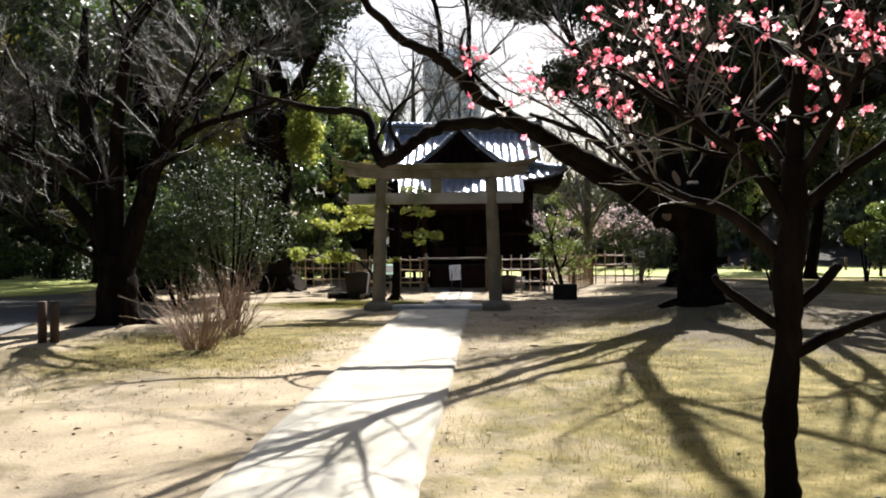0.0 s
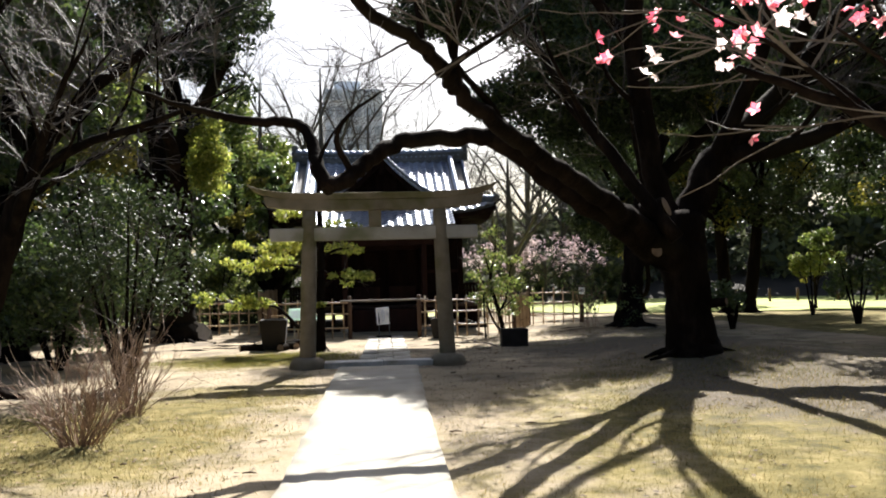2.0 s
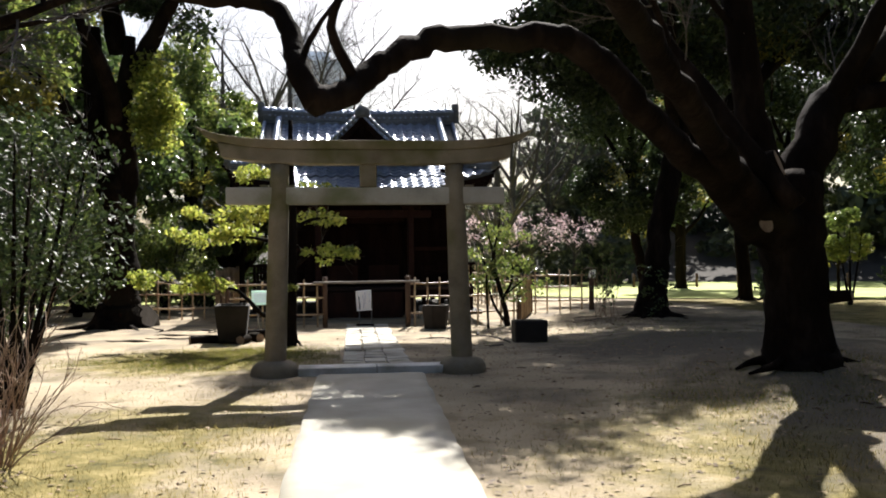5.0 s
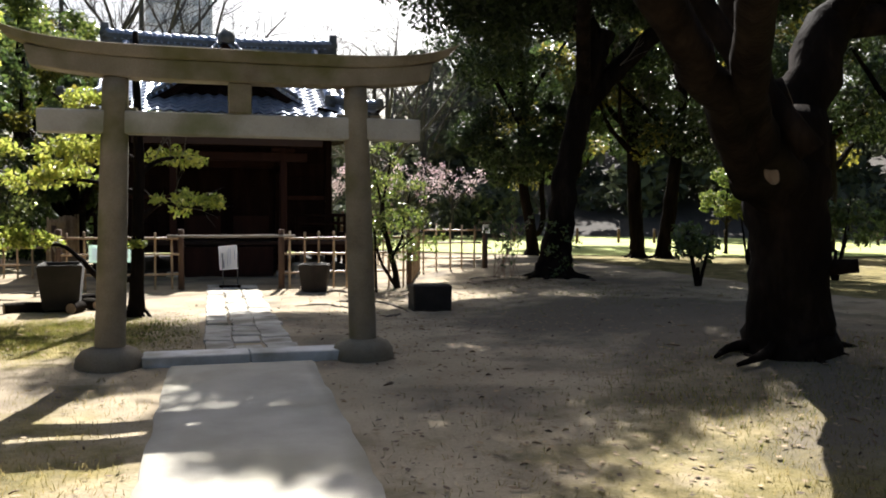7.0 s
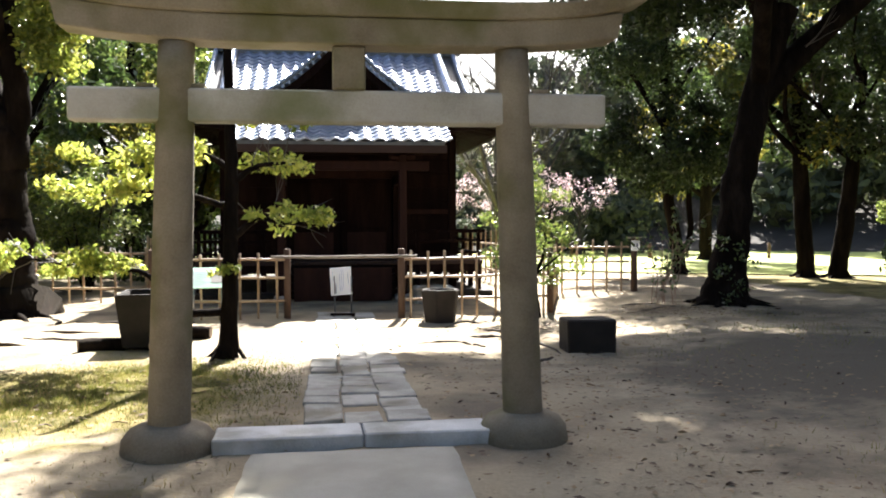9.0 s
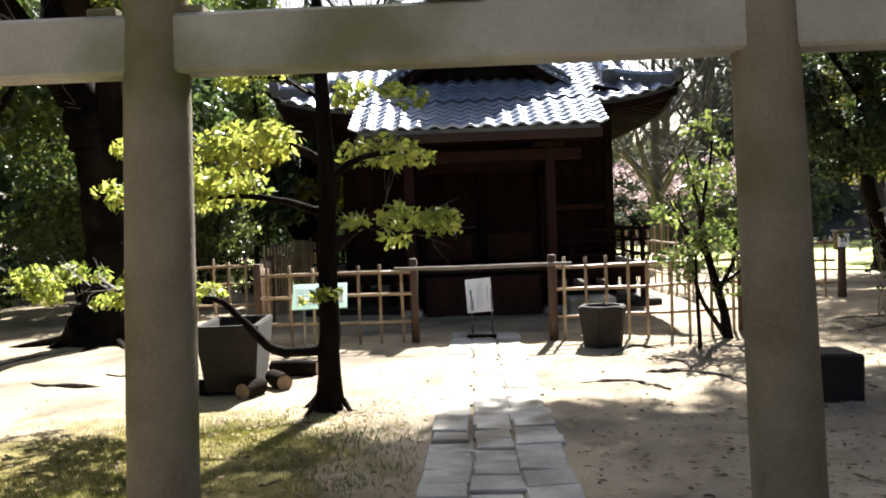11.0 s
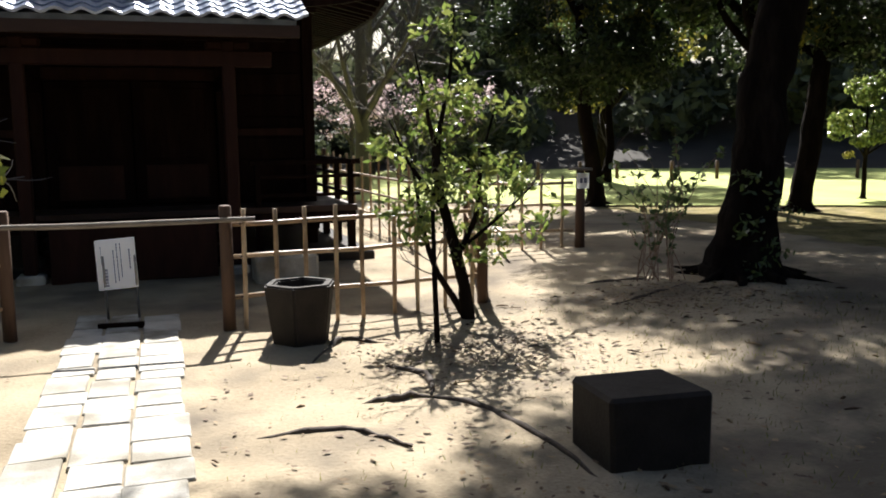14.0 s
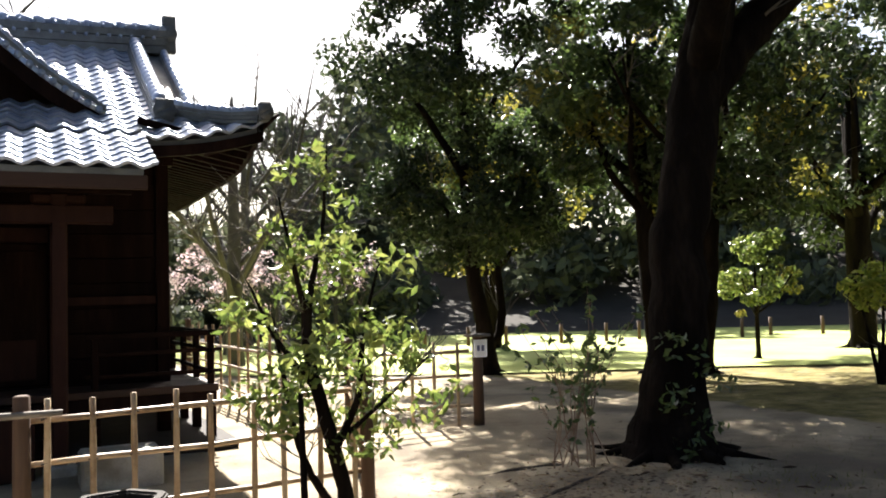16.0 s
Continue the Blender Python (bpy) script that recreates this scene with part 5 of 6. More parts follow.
# sapling with glossy leaves at the fence corner
tree("sapling", 2.85, 23.75, "young glossy-leaved tree on several thin stems by the fence", [(0, 0, -0.1, 0.07), (-0.05, 0, 0.3, 0.055), (-0.15, 0, 0.7, 0.05), (-0.28, 0, 1.2, 0.04), (-0.3, 0, 1.6, 0.03)],
     [[(-0.12, 0, 0.55, 0.034), (0.08, 0.05, 0.9, 0.026), (0.16, 0.1, 1.4, 0.018), (0.3, 0.1, 1.9, 0.006)],
      [(-0.28, 0, 1.1, 0.034), (-0.27, 0, 1.6, 0.024), (-0.17, 0, 2.1, 0.016), (-0.12, 0, 2.7, 0.005)],
      [(-0.25, 0, 1.0, 0.025), (-0.5, 0.05, 1.35, 0.017), (-0.68, 0.1, 1.75, 0.006)],
      [(-0.1, 0, 0.6, 0.02), (0.3, -0.1, 0.95, 0.013), (0.6, -0.1, 1.2, 0.006)],
      [(-0.02, 0.05, 0.0, 0.034), (-0.3, 0.1, 0.5, 0.026), (-0.42, 0.1, 1.0, 0.018), (-0.5, 0.1, 1.5, 0.006)],
      [(-0.3, 0, 1.5, 0.024), (-0.42, -0.1, 1.9, 0.016), (-0.5, -0.1, 2.3, 0.005)]],
     "bark", [(clumps(40, (-0.2, 0, 1.4), (0.72, 0.5, 0.8), 0.17, 5) + clumps(18, (-0.24, 0, 2.3), (0.34, 0.3, 0.55), 0.13, 6), 19, 0.068, "leaflight"), (clumps(24, (0.1, 0, 0.95), (0.78, 0.4, 0.45), 0.15, 7), 18, 0.062, "leaflight")], twigs=(7, 0.4, 0.007, 1), seed=51, sides=9)
stk = thing("plant_stake", 2.3, 22.95, 0, 0, "thin dark upright stake", "stake")
s = Soup()
s.tube([(0, 0, -0.1), (-0.02, 0, 0.5), (-0.03, 0, 1.05)], [0.025, 0.022, 0.016], 7)
s.link("shaft", M["bark"], stk)

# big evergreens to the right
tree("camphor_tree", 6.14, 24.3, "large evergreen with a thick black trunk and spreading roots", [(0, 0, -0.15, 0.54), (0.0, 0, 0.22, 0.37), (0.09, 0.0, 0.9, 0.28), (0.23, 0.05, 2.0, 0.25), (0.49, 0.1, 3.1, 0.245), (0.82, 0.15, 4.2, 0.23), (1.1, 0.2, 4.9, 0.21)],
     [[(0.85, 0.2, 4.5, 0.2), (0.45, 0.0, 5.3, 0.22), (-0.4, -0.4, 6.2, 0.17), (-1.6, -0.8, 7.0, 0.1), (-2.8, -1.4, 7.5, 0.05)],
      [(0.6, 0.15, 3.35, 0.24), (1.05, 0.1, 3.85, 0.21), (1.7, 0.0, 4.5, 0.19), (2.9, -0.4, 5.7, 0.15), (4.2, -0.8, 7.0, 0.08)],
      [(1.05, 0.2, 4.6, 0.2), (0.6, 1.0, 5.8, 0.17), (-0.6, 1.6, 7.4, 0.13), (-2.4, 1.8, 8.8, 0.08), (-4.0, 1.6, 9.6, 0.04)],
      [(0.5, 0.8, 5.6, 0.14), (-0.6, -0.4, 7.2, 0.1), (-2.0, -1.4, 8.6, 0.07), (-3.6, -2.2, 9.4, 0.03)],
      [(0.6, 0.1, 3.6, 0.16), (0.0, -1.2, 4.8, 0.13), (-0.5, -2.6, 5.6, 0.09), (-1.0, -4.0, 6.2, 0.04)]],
     # clumps above 9 m are unseen, placed where their shade falls on the ground
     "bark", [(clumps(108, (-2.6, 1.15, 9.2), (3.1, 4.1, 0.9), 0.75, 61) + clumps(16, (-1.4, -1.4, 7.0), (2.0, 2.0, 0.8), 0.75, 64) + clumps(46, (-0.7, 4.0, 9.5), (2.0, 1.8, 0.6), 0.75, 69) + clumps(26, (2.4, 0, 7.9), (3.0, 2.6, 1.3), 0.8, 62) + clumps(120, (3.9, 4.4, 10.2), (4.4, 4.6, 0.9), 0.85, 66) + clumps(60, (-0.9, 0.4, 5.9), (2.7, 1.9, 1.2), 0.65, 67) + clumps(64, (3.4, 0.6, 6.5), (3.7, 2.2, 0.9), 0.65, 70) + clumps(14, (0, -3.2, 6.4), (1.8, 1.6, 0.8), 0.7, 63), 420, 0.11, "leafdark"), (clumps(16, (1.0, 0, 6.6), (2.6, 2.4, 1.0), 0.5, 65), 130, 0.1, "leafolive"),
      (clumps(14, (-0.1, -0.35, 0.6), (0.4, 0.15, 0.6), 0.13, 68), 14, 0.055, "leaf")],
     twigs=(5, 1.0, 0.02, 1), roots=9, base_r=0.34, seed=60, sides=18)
sp = thing("sprout_shrub", 5.15, 24.35, 0.1, 0, "thin leafy sprouts at the foot of a trunk", "shrub")
rnd, tp = random.Random(9), []
for k in range(14):
    q = Soup()
    twigs_from(q, (rnd.uniform(-0.3, 0.3), rnd.uniform(-0.2, 0.2), -0.03), (rnd.uniform(-0.3, 0.3), rnd.uniform(-0.3, 0.3), 1), rnd.uniform(0.6, 1.35), 0.007, rnd, 1, 0.4, tips=tp, kids=2)
    q.link("stem", M["reed"], sp, smooth=False)
leaf_mesh("leaves", [(*p, 0.05) for p in tp if p.z > 0.25], 3, 0.06, M["leaf"], sp, 4)


def evergreen(x, y, height, crown, mat, seed, label, trunk_r=0.25, low=0.35, n=40, per=330, size=0.14, lean=0.0, fork=True, group="park evergreens", extra=()):
    rnd = random.Random(seed)
    lim = []
    for k in range(6):
        an = 6.28 * k / 6 + rnd.uniform(-0.5, 0.5)
        c, s_ = math.cos(an) * crown, math.sin(an) * crown
        zb = height * (low + rnd.uniform(-0.05, 0.2))
        lim.append([(lean * 0.5, 0, zb, trunk_r * 0.5), (lean * 0.5 + c * 0.35, s_ * 0.35, zb + height * 0.1, trunk_r * 0.32), (c * 0.6, s_ * 0.6, zb + height * 0.22, trunk_r * 0.2), (c * 0.8, s_ * 0.8, zb + height * 0.33, 0.02)])
    return tree("evergreen_tree", x, y, label, [(0, 0, -0.15, trunk_r * 1.35), (0, 0, 0.3, trunk_r * 1.05), (lean * 0.3, 0, height * 0.25, trunk_r), (lean * 0.6, 0, height * 0.55, trunk_r * 0.7), (lean, 0, height * 0.85, trunk_r * 0.25)], lim, "bark",
                [(clumps(n, (lean * 0.6, 0, height * (1 + low) / 2 + 0.3), (crown, crown, height * (1 - low) / 2), crown * 0.26, seed), per * 0.8, size, mat),
                 (clumps(n // 5, (lean * 0.6, 0, height * (1 + low) / 2), (crown, crown, height * (1 - low) / 2), crown * 0.2, seed + 500), per * 0.3, size * 0.9, "leafolive")] + ([(list(extra), per, size, mat)] if extra else []),
                twigs=(3, crown * 0.4, 0.02, 1), roots=5, base_r=trunk_r * 1.1, seed=seed, group=group)[0]


EV = "evergreen tree with a dark trunk and dense crown"
tree("evergreen_tree", 9.3, 33.6, "dark evergreen whose low trunk forks into two stems", [(0, 0, -0.15, 0.3), (0, 0, 0.25, 0.2), (-0.03, 0, 0.75, 0.18), (-0.2, 0, 1.5, 0.16), (-0.33, 0, 2.4, 0.15), (-0.4, 0, 4.5, 0.13), (-0.5, 0, 8.5, 0.05)],
     [[(0.0, 0, 0.6, 0.11), (0.25, 0, 0.78, 0.095), (0.36, 0, 1.3, 0.085), (0.3, 0.05, 2.2, 0.075), (0.6, 0.1, 3.6, 0.05)],
      [(-0.3, 0, 2.3, 0.09), (-1.0, -0.4, 3.2, 0.06), (-1.9, -0.6, 3.8, 0.02)], [(-0.35, 0, 2.8, 0.09), (0.6, -0.5, 3.8, 0.06), (1.6, -0.9, 4.6, 0.02)],
      [(-0.4, 0, 4.0, 0.09), (-1.2, 0.3, 5.4, 0.06), (-2.0, 0.5, 6.6, 0.02)], [(-0.4, 0, 4.5, 0.09), (0.7, 0.3, 6.0, 0.06), (1.7, 0.6, 7.2, 0.02)]],
     # the 10 m clumps are unseen, added to shade the earth below
     "bark", [(clumps(70, (-0.4, 0, 6.0), (2.3, 2.3, 4.2), 0.62, 71) + clumps(46, (-0.3, -0.6, 10.0), (3.0, 2.8, 0.9), 0.85, 571) + clumps(40, (-0.4, -0.3, 3.5), (2.1, 1.6, 1.4), 0.5, 572), 330, 0.11, "leafdark"),
              (clumps(14, (0.6, 0.4, 3.6), (2.2, 1.4, 1.6), 0.45, 573), 130, 0.1, "leafolive")], twigs=(3, 1.0, 0.02, 1), roots=5, base_r=0.22, seed=71, group="park evergreens")
evergreen(12.0, 30.4, 6.3, 2.9, "leafdark", 72, EV, 0.2, 0.42, 40, 300, 0.12, 0.7)
evergreen(11.5, 31.0, 7.5, 2.2, "leaf", 73, EV, 0.2, 0.4, 26, 330, 0.13, -0.4)
evergreen(15.2, 32.2, 2.5, 0.95, "leaflight", 74, "small thin olive-green tree on the lawn", 0.05, 0.34, 20, 150, 0.09)
evergreen(9.5, 16.5, 8.5, 2.8, "leafdark", 75, EV, 0.26, 0.4, 38, 360, 0.14)
evergreen(15.5, 24.0, 9.0, 3.2, "leafdark", 76, EV, 0.3, 0.28, 44, 360, 0.15)
evergreen(19.5, 33.0, 9.0, 3.2, "leafdark", 77, EV, 0.3, 0.25, 40, 320, 0.17)
evergreen(13.5, 41.0, 8.0, 2.8, "leaf", 78, EV, 0.22, 0.3, 36, 300, 0.16)
evergreen(14.0, 13.0, 10.0, 3.4, "leafdark", 79, EV, 0.3, 0.25, 40, 330, 0.17)
bush("small_sapling", 7.9, 22.0, "low leafy sapling on the shaded earth", 1.1, 0.45, "leaf", 4, 8, 70, 0.09, 80, 0.45)
bush("small_sapling", 11.2, 22.5, "low leafy sapling in the shade", 1.8, 0.7, "leaf", 4, 10, 110, 0.1, 81, 0.3)
bush("small_sapling", 12.4, 27.0, "thin young tree with few leaves", 2.1, 0.5, "leafyellow", 3, 7, 60, 0.1, 82, 0.4)

# unseen trees added round the path's start to hold back sky light
for i, (x, y) in enumerate(((8.8, 2.5), (10.0, 8.5), (11.5, -3.5), (6.0, -7.0), (-4.5, -9.5), (1.0, -11.5), (-10.0, -5.0), (-10.5, 3.5))):
    evergreen(x, y, 11.0 + (i % 3), 3.6, "leafdark", 180 + i, "tall dark evergreen added out of view to block sky light", 0.28, 0.25, 40, 260, 0.2)

# left and behind: the mossy old tree, the wood beside the road
tree("old_tree", -5.4, 25.5, "old tree with a knotty dark trunk and wide surface roots", [(0.1, 0, -0.2, 0.8), (0.12, 0, 0.22, 0.52), (0.1, 0, 0.6, 0.37), (0.12, 0, 1.1, 0.36), (0.1, 0, 1.6, 0.31), (0.06, 0, 2.2, 0.3), (0.04, 0, 2.75, 0.37), (-0.12, 0, 3.2, 0.3), (-0.35, 0, 4.2, 0.25), (-0.5, 0, 6.5, 0.2)],
     [[(0.1, 0, 2.6, 0.24), (0.3, -0.1, 3.3, 0.2), (0.2, -0.2, 4.4, 0.18), (0.4, -0.3, 6.2, 0.12)], [(-0.3, 0, 3.4, 0.2), (-1.0, -0.6, 4.8, 0.15), (-2.2, -1.2, 5.8, 0.1)], [(0.1, 0, 5.0, 0.25), (1.0, -0.7, 6.2, 0.18), (1.8, -1.4, 7.4, 0.08)], [(0.1, 0, 6.0, 0.25), (-0.3, 0.3, 7.6, 0.16), (-0.8, 0.6, 9.0, 0.08)],
      [(0.0, 0, 4.0, 0.2), (0.2, -1.4, 5.0, 0.16), (0.0, -2.8, 6.0, 0.08)]],
     "barkgrey", [(clumps(38, (0, -0.5, 8.0), (2.9, 3.0, 2.0), 0.85, 90), 380, 0.13, "leafdark"), (clumps(16, (0.75, -0.4, 4.6), (0.45, 0.5, 1.2), 0.42, 91), 230, 0.09, "leafyellow")],
     twigs=(4, 1.0, 0.02, 1), roots=11, base_r=0.46, seed=90, sides=18)
spots = [(-7.5, 20.5, 8, 2.4, "leaf"), (-9.5, 27, 9.5, 3.2, "leaflight"), (-7.8, 31.5, 10, 3.0, "leaf"), (-12.5, 22, 10, 3.4, "leaf"), (-13.5, 32, 11, 3.8, "leaf"), (-5.6, 36.5, 8.5, 2.4, "leaflight"),
         (-10.5, 39, 10, 3.4, "leaf"), (-17, 26, 11, 4, "leafdark"), (-18.5, 17.5, 10, 4, "leafdark"), (-17.5, 37, 11, 4, "leafdark"), (-20, 11, 10, 4, "leafdark"), (-3.8, 33.5, 5.5, 1.5, "leaf"), (-9.8, 16.5, 9.0, 3.0, "leafdark"), (-6.0, 47, 9, 3, "leaf")]
for i, (x, y, h, c, m) in enumerate(spots):
    evergreen(x, y, h, c, m, 100 + i, "tall dark evergreen in the wood beside the road", 0.28, 0.16 if i % 3 else 0.1, 46, 330, 0.15, group="wood beside the road")
und = []
rnd = random.Random(77)
for i in range(70):
    x, y = rnd.uniform(-26, -7.5), rnd.uniform(22, 44)
    if x > -17 and y < 30:
        continue
    und.append((x, y, rnd.uniform(0.3, 1.3), rnd.uniform(0.6, 1.2)))
for i in range(24):
    und.append((rnd.uniform(-26, -16), rnd.uniform(4, 22), rnd.uniform(0.3, 1.5), rnd.uniform(0.7, 1.3)))
for i in range(26):
    und.append((rnd.uniform(-8.5, -4.0), rnd.uniform(33, 45), rnd.uniform(0.3, 2.6), rnd.uniform(0.6, 1.1)))
tagged(leaf_mesh("undergrowth", und, 420, 0.15, M["leafdark"], None, 5), "dark evergreen undergrowth below the trees", "undergrowth", "", "stuff")

# the far woods beyond the lawn, closing the view all round
far, farb = [], []
for i in range(640):
    an = radians(rnd.uniform(4, 118))
    d = rnd.uniform(52, 72)
    top = np.interp(math.degrees(an), [4, 9, 14, 20, 30, 60, 118], [5, 6, 10.5, 13, 14, 15, 15])
    far.append((d * math.sin(an), 6 + d * math.cos(an), rnd.uniform(0.0, 1.0) ** 1.3 * top + 1, rnd.uniform(1.2, 2.6)))
for i in range(420):
    an = radians(rnd.choice((rnd.uniform(-165, -14), rnd.uniform(-60, -12), rnd.uniform(100, 200))))
    d = rnd.uniform(42, 60)
    farb.append((d * math.sin(an), 6 + d * math.cos(an), rnd.uniform(0.1, 1.0) * 12, rnd.uniform(1.4, 2.8)))
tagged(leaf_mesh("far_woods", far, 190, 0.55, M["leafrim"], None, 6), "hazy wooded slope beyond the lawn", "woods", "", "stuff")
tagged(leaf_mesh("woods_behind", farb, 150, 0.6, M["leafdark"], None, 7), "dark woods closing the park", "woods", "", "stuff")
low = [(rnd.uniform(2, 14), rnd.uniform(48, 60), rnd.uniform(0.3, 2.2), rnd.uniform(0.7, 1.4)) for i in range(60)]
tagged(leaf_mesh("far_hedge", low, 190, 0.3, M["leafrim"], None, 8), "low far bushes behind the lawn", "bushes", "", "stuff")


def bare(x, y, h, seed, label, r=0.16, mat="haze", per=9, depth=2, wide=0.42, low=0.34):
    rnd = random.Random(seed)
    lim = []
    for k in range(7):
        an = 6.28 * k / 7 + rnd.uniform(-0.4, 0.4)
        c, s_ = math.cos(an) * h * wide, math.sin(an) * h * wide
        zb = h * rnd.uniform(low, low + 0.21)
        lim.append([(0, 0, zb, r * 0.42), (c * 0.3, s_ * 0.3, zb + h * 0.15, r * 0.3), (c * 0.6, s_ * 0.6, zb + h * 0.32, r * 0.22), (c * 0.85, s_ * 0.85, h * rnd.uniform(0.8, 1.0), 0.015)])
    return tree("bare_tree", x, y, label, [(0, 0, -0.1, r * 1.3), (0, 0, 0.4, r), (0, 0, h * 0.45, r * 0.75), (0, 0, h * 0.9, r * 0.15)], lim, mat, twigs=(per, h * 0.2, 0.03, depth), twig_mat=mat, seed=seed, group="far bare trees", sides=8)


bare(5.6, 40.0, 7.6, 131, "spreading bare grey-brown tree beside the fence", 0.21, "haze", 11, 2, 0.5, 0.16)
bare(8.2, 50, 10, 132, "bare grey tree at the lawn's far side", 0.22)
bare(11, 54, 11, 133, "bare grey tree at the lawn's far side", 0.22)
bare(3.5, 56, 10, 134, "bare grey tree at the lawn's far side", 0.22)
bare(-3.0, 50, 14.5, 135, "tall bare tree rising behind the hall roof", 0.25)
bare(-0.5, 58, 14, 136, "tall bare tree rising behind the hall roof", 0.25)
bare(-5.5, 44, 12, 137, "tall bare tree rising behind the hall roof", 0.22)
for i, (x, y) in enumerate(((6.4, 45), (8.4, 46.5), (5.2, 48), (10.6, 47))):
    t_, tp = bare(x, y, 3.2, 140 + i, "small plum tree in pale pink bloom", 0.09, per=6, depth=1, wide=0.55)
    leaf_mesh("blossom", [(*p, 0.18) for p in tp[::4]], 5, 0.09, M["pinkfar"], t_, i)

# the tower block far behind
tw = thing("apartment_tower", -3.2, 150, 0, 4, "high-rise block, pale blue-grey from haze painted into its colour", "building")
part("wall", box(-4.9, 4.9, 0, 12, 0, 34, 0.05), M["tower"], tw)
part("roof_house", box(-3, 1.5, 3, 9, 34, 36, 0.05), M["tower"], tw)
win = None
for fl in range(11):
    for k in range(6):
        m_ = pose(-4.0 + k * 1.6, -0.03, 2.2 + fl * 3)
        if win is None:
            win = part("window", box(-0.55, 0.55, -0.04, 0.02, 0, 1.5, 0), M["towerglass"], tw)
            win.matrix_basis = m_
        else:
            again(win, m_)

# ---------------------------------------------------------------- surface roots, litter, grass
rn = random.Random(15)
for i, pts in enumerate(([(1.38, 21.61), (1.6, 21.68), (1.83, 21.64), (2.05, 21.32), (2.19, 20.74), (2.21, 19.98)], [(0.71, 21.23), (1.04, 21.22), (1.3, 21.12), (1.48, 20.82)], [(1.28, 22.74), (1.5, 23.15), (1.66, 23.34), (1.95, 23.12)],
                         [(1.65, 19.42), (1.85, 19.59), (2.04, 19.84)], [(1.75, 22.5), (1.95, 22.1), (1.85, 21.66)], [(-5.4, 24.6), (-5.75, 23.8), (-5.9, 22.9)], [(-4.6, 25.0), (-4.2, 24.3), (-4.3, 23.5)],
                         [(4.3, 24.6), (4.8, 24.5), (5.3, 24.4)], [(4.2, 23.6), (4.8, 23.8), (5.4, 24.1)],
                         [(-4.4, 23.4), (-3.8, 23.0), (-3.0, 22.9)], [(-4.2, 22.6), (-3.4, 22.2), (-2.9, 22.3)], [(-4.9, 22.2), (-4.3, 21.9), (-3.5, 21.7)], [(-4.0, 24.3), (-3.4, 24.0), (-3.0, 23.8)])):
    rt = thing("surface_root", 0, 0, 0, 0, "dark gnarled tree root lying bare on the earth", "root", "bare roots")
    n_ = len(pts)
    limb([(x, y, float(gz(x, y)) + (-0.008 if k in (0, n_ - 1) else 0.006), 0.008 if k in (0, n_ - 1) else rn.uniform(0.016, 0.028)) for k, (x, y) in enumerate(pts)], sides=7, crook=0.012, seed=i).link("root_body", M["rootwood"], rt)


def strew(name, n, where, size, mat, label, seed, blade=False):
    """Small leaves lying flat, or upright grass blades, on the ground."""
    g = np.random.default_rng(seed)
    x, y = where(g, n)
    z = gz(x, y)
    k = len(x)
    an = g.random(k) * 6.28
    s = size * (0.5 + g.random(k))
    c, sn = np.cos(an) * s, np.sin(an) * s
    v = np.empty((k, 3 if blade else 4, 3))
    if blade:
        h = s * (0.7 + 0.6 * g.random(k))
        v[:, 0] = np.stack([x - c * 0.09, y - sn * 0.09, z - 0.01], 1)
        v[:, 1] = np.stack([x + c * 0.09, y + sn * 0.09, z - 0.01], 1)
        v[:, 2] = np.stack([x + g.normal(size=k) * s * 0.5, y + g.normal(size=k) * s * 0.5, z + h], 1)
        return tagged(tris(name, v.reshape(-1, 3), np.array([[0, 1, 2]]), k, 3, M[mat], None), label, "ground cover", "", "stuff")
    up = 0.012 + g.random((k, 4)) * size * 0.35
    for i, (a, b) in enumerate(((-1, -0.1), (0, -0.55), (1, 0.1), (0, 0.55))):
        v[:, i] = np.stack([x + c * a - sn * b, y + sn * a + c * b, z + up[:, i]], 1)
    return tagged(tris(name, v.reshape(-1, 3), np.array([[0, 1, 2], [0, 2, 3]]), k, 4, M[mat], None), label, "ground cover", "", "stuff")


def blob(spots):
    def f(g, n):
        p = np.array(spots, float)
        i = g.choice(len(p), n, p=p[:, 4] / p[:, 4].sum())
        x, y = p[i, 0] + g.normal(size=n) * p[i, 2], p[i, 1] + g.normal(size=n) * p[i, 3]
        mid = np.interp(y, [-8, 4.5, 16], [-0.75, -0.5, -0.26])
        ok = (np.abs(x - mid) > 0.66) | (y > 16)
        ok &= ~((np.abs(x + 0.1) < 0.5) & (y > 16))
        return x[ok], y[ok]
    return f


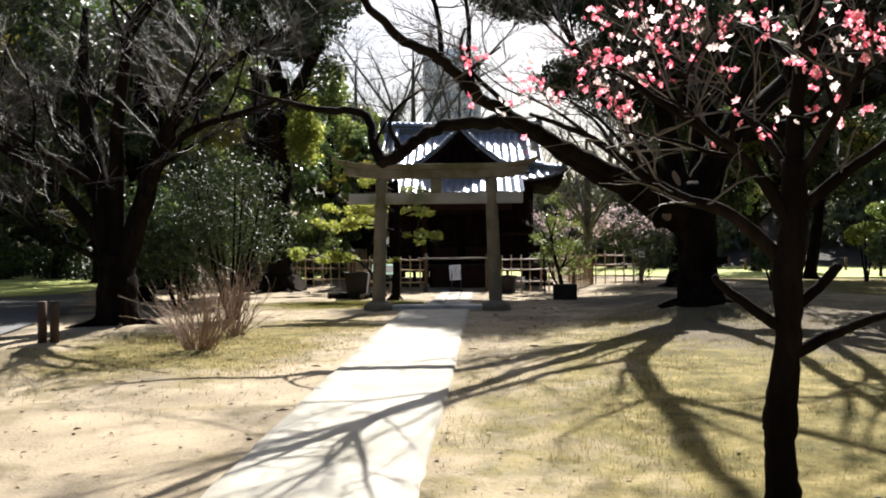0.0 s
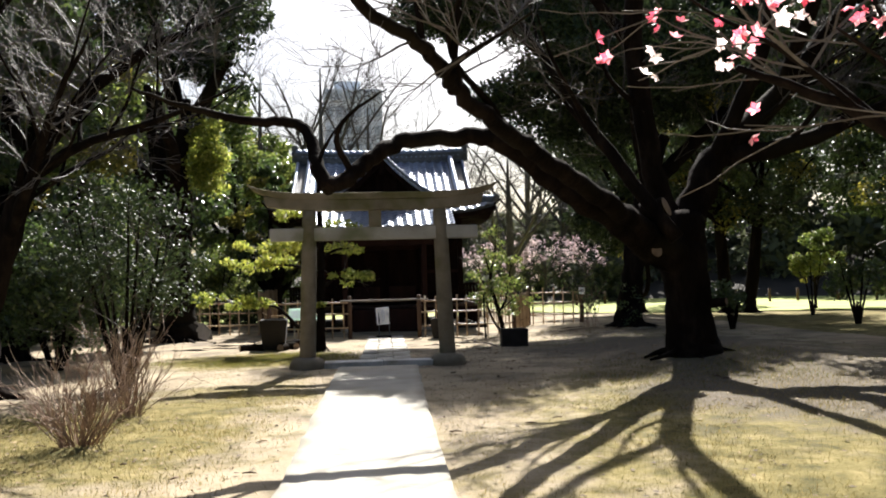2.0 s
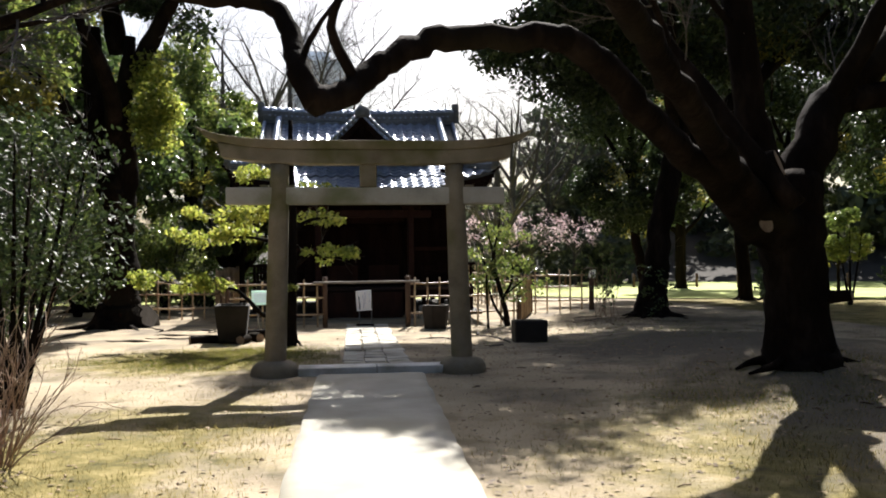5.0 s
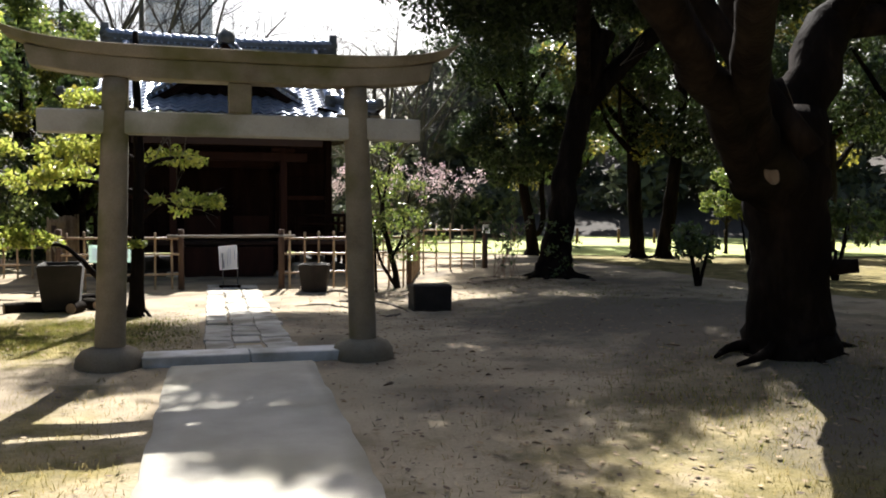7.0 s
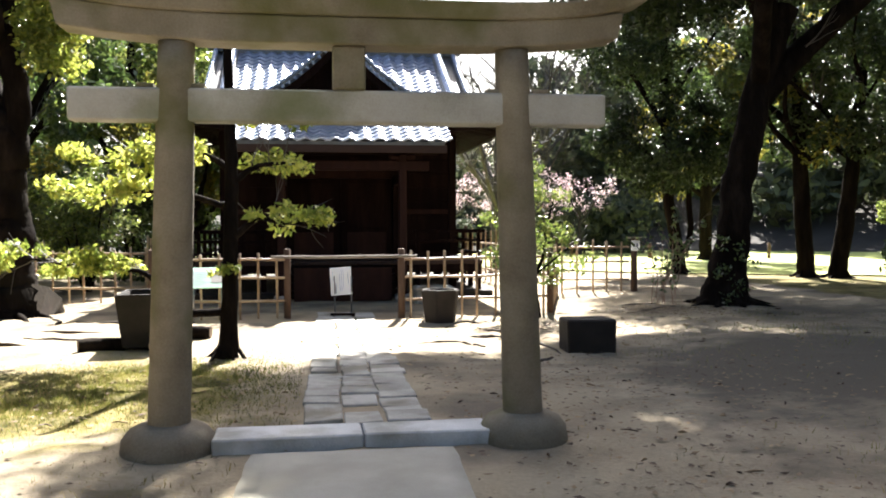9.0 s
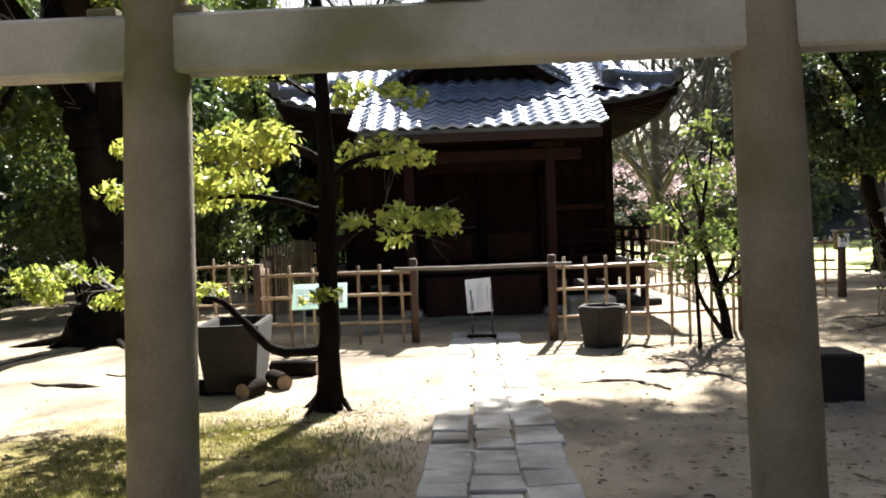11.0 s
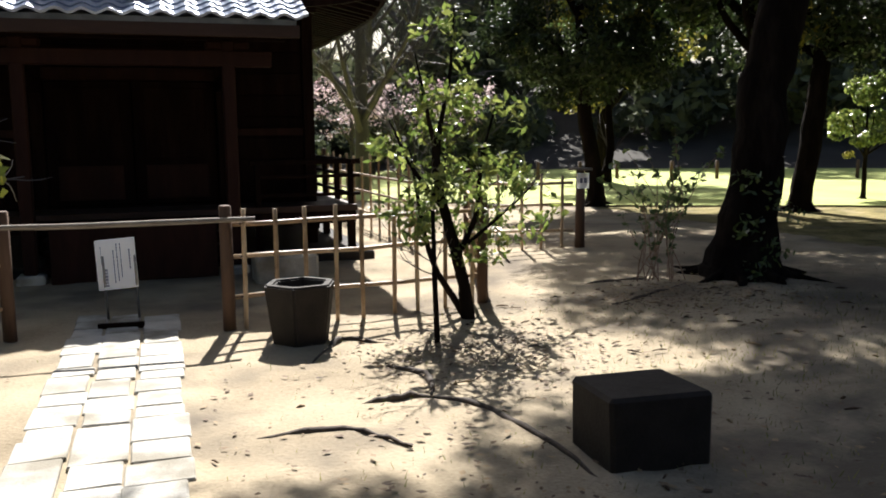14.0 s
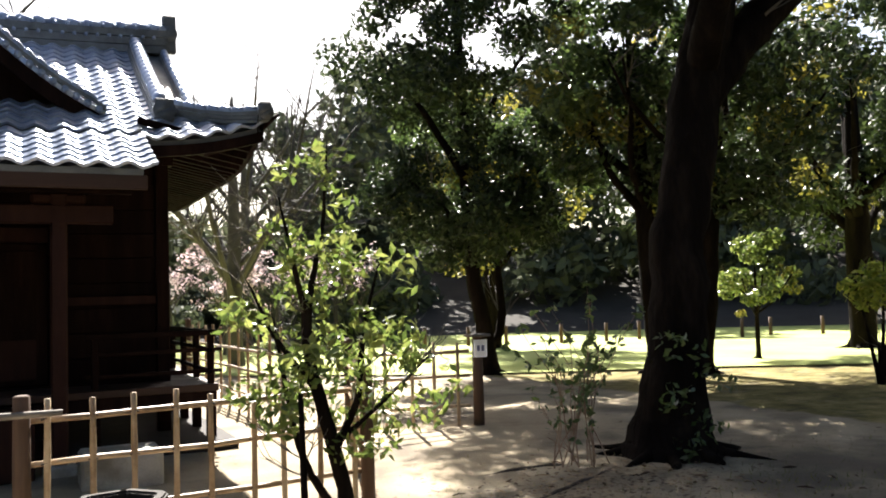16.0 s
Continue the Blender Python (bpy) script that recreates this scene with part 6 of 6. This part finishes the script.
strew("leaf_litter", 9000, blob([(1.8, 18.5, 1.6, 1.6, 5), (3.2, 13.5, 1.8, 1.6, 4), (0.8, 13, 1.0, 2.5, 2), (2.6, 22.6, 0.5, 0.5, 3), (4.9, 23.6, 0.6, 0.5, 4), (2.5, 17.5, 2.2, 2.0, 3), (-1.3, 20.2, 0.4, 0.3, 1), (2.0, 8.0, 2.0, 4.0, 2), (-2.8, 11, 1.5, 2, 2), (-3, 8, 1.5, 3, 2), (-2.6, 18, 1.4, 1.5, 2), (5.0, 20, 3, 4, 3)]),
      0.024, "litter", "scattered brown fallen leaves", 1)
strew("grass_blades", 90000, blob([(3.0, 6.5, 1.7, 3.0, 4.5), (-3.5, 11.5, 0.9, 1.2, 1.6), (-2.5, 10.2, 0.8, 1.3, 2.0), (-2.5, 18.4, 0.9, 1.0, 2), (4.2, 12.2, 1.5, 1.4, 4), (-4.8, 8, 1.0, 2.0, 0.8), (-1.8, 13.5, 0.6, 1.2, 1), (1.4, 7.5, 0.8, 3.0, 2)]), 0.026, "grass", "thin short yellow-green grass", 2, True)
strew("moss_tufts", 42000, blob([(-2.3, 18.3, 0.8, 0.7, 6), (-1.7, 19.7, 0.45, 0.4, 2), (5.2, 21.5, 2, 1.5, 2), (4, 14, 1.0, 0.8, 2)]), 0.026, "moss", "mossy tufts", 3, True)


# bark bits and broken twigs lying about
bits, rk = Soup(), random.Random(33)
for i in range(520):
    cx, cy, sx, sy = rk.choice(((1.9, 18.2, 1.6, 1.6), (3.0, 13.5, 1.7, 1.5), (2.6, 22.3, 0.9, 0.8), (5.0, 20.5, 1.6, 2.0), (-2.6, 18.2, 1.2, 1.2), (-2.5, 10, 1.2, 2.5), (4.8, 23.5, 0.8, 0.7)))
    x, y = rk.gauss(cx, sx), rk.gauss(cy, sy)
    if (abs(x + 0.35) < 0.7 and y < 16.6) or (abs(x + 0.1) < 0.55 and y > 16):
        continue
    an, L = rk.uniform(0, 6.28), rk.choice((0.015, 0.02, 0.025, 0.03, 0.06))
    z = float(gz(x, y)) + 0.012
    c, s_ = math.cos(an) * L, math.sin(an) * L
    bits.tube([(x - c, y - s_, z), (x + rk.uniform(-0.1, 0.1) * L, y + rk.uniform(-0.1, 0.1) * L, z + 0.006), (x + c, y + s_, z)], [0.004, rk.uniform(0.005, 0.011), 0.003], 5)
tagged(bits.link("fallen_twigs", M["litter"], None), "scattered dark bark bits and broken twigs", "ground cover", "", "stuff")
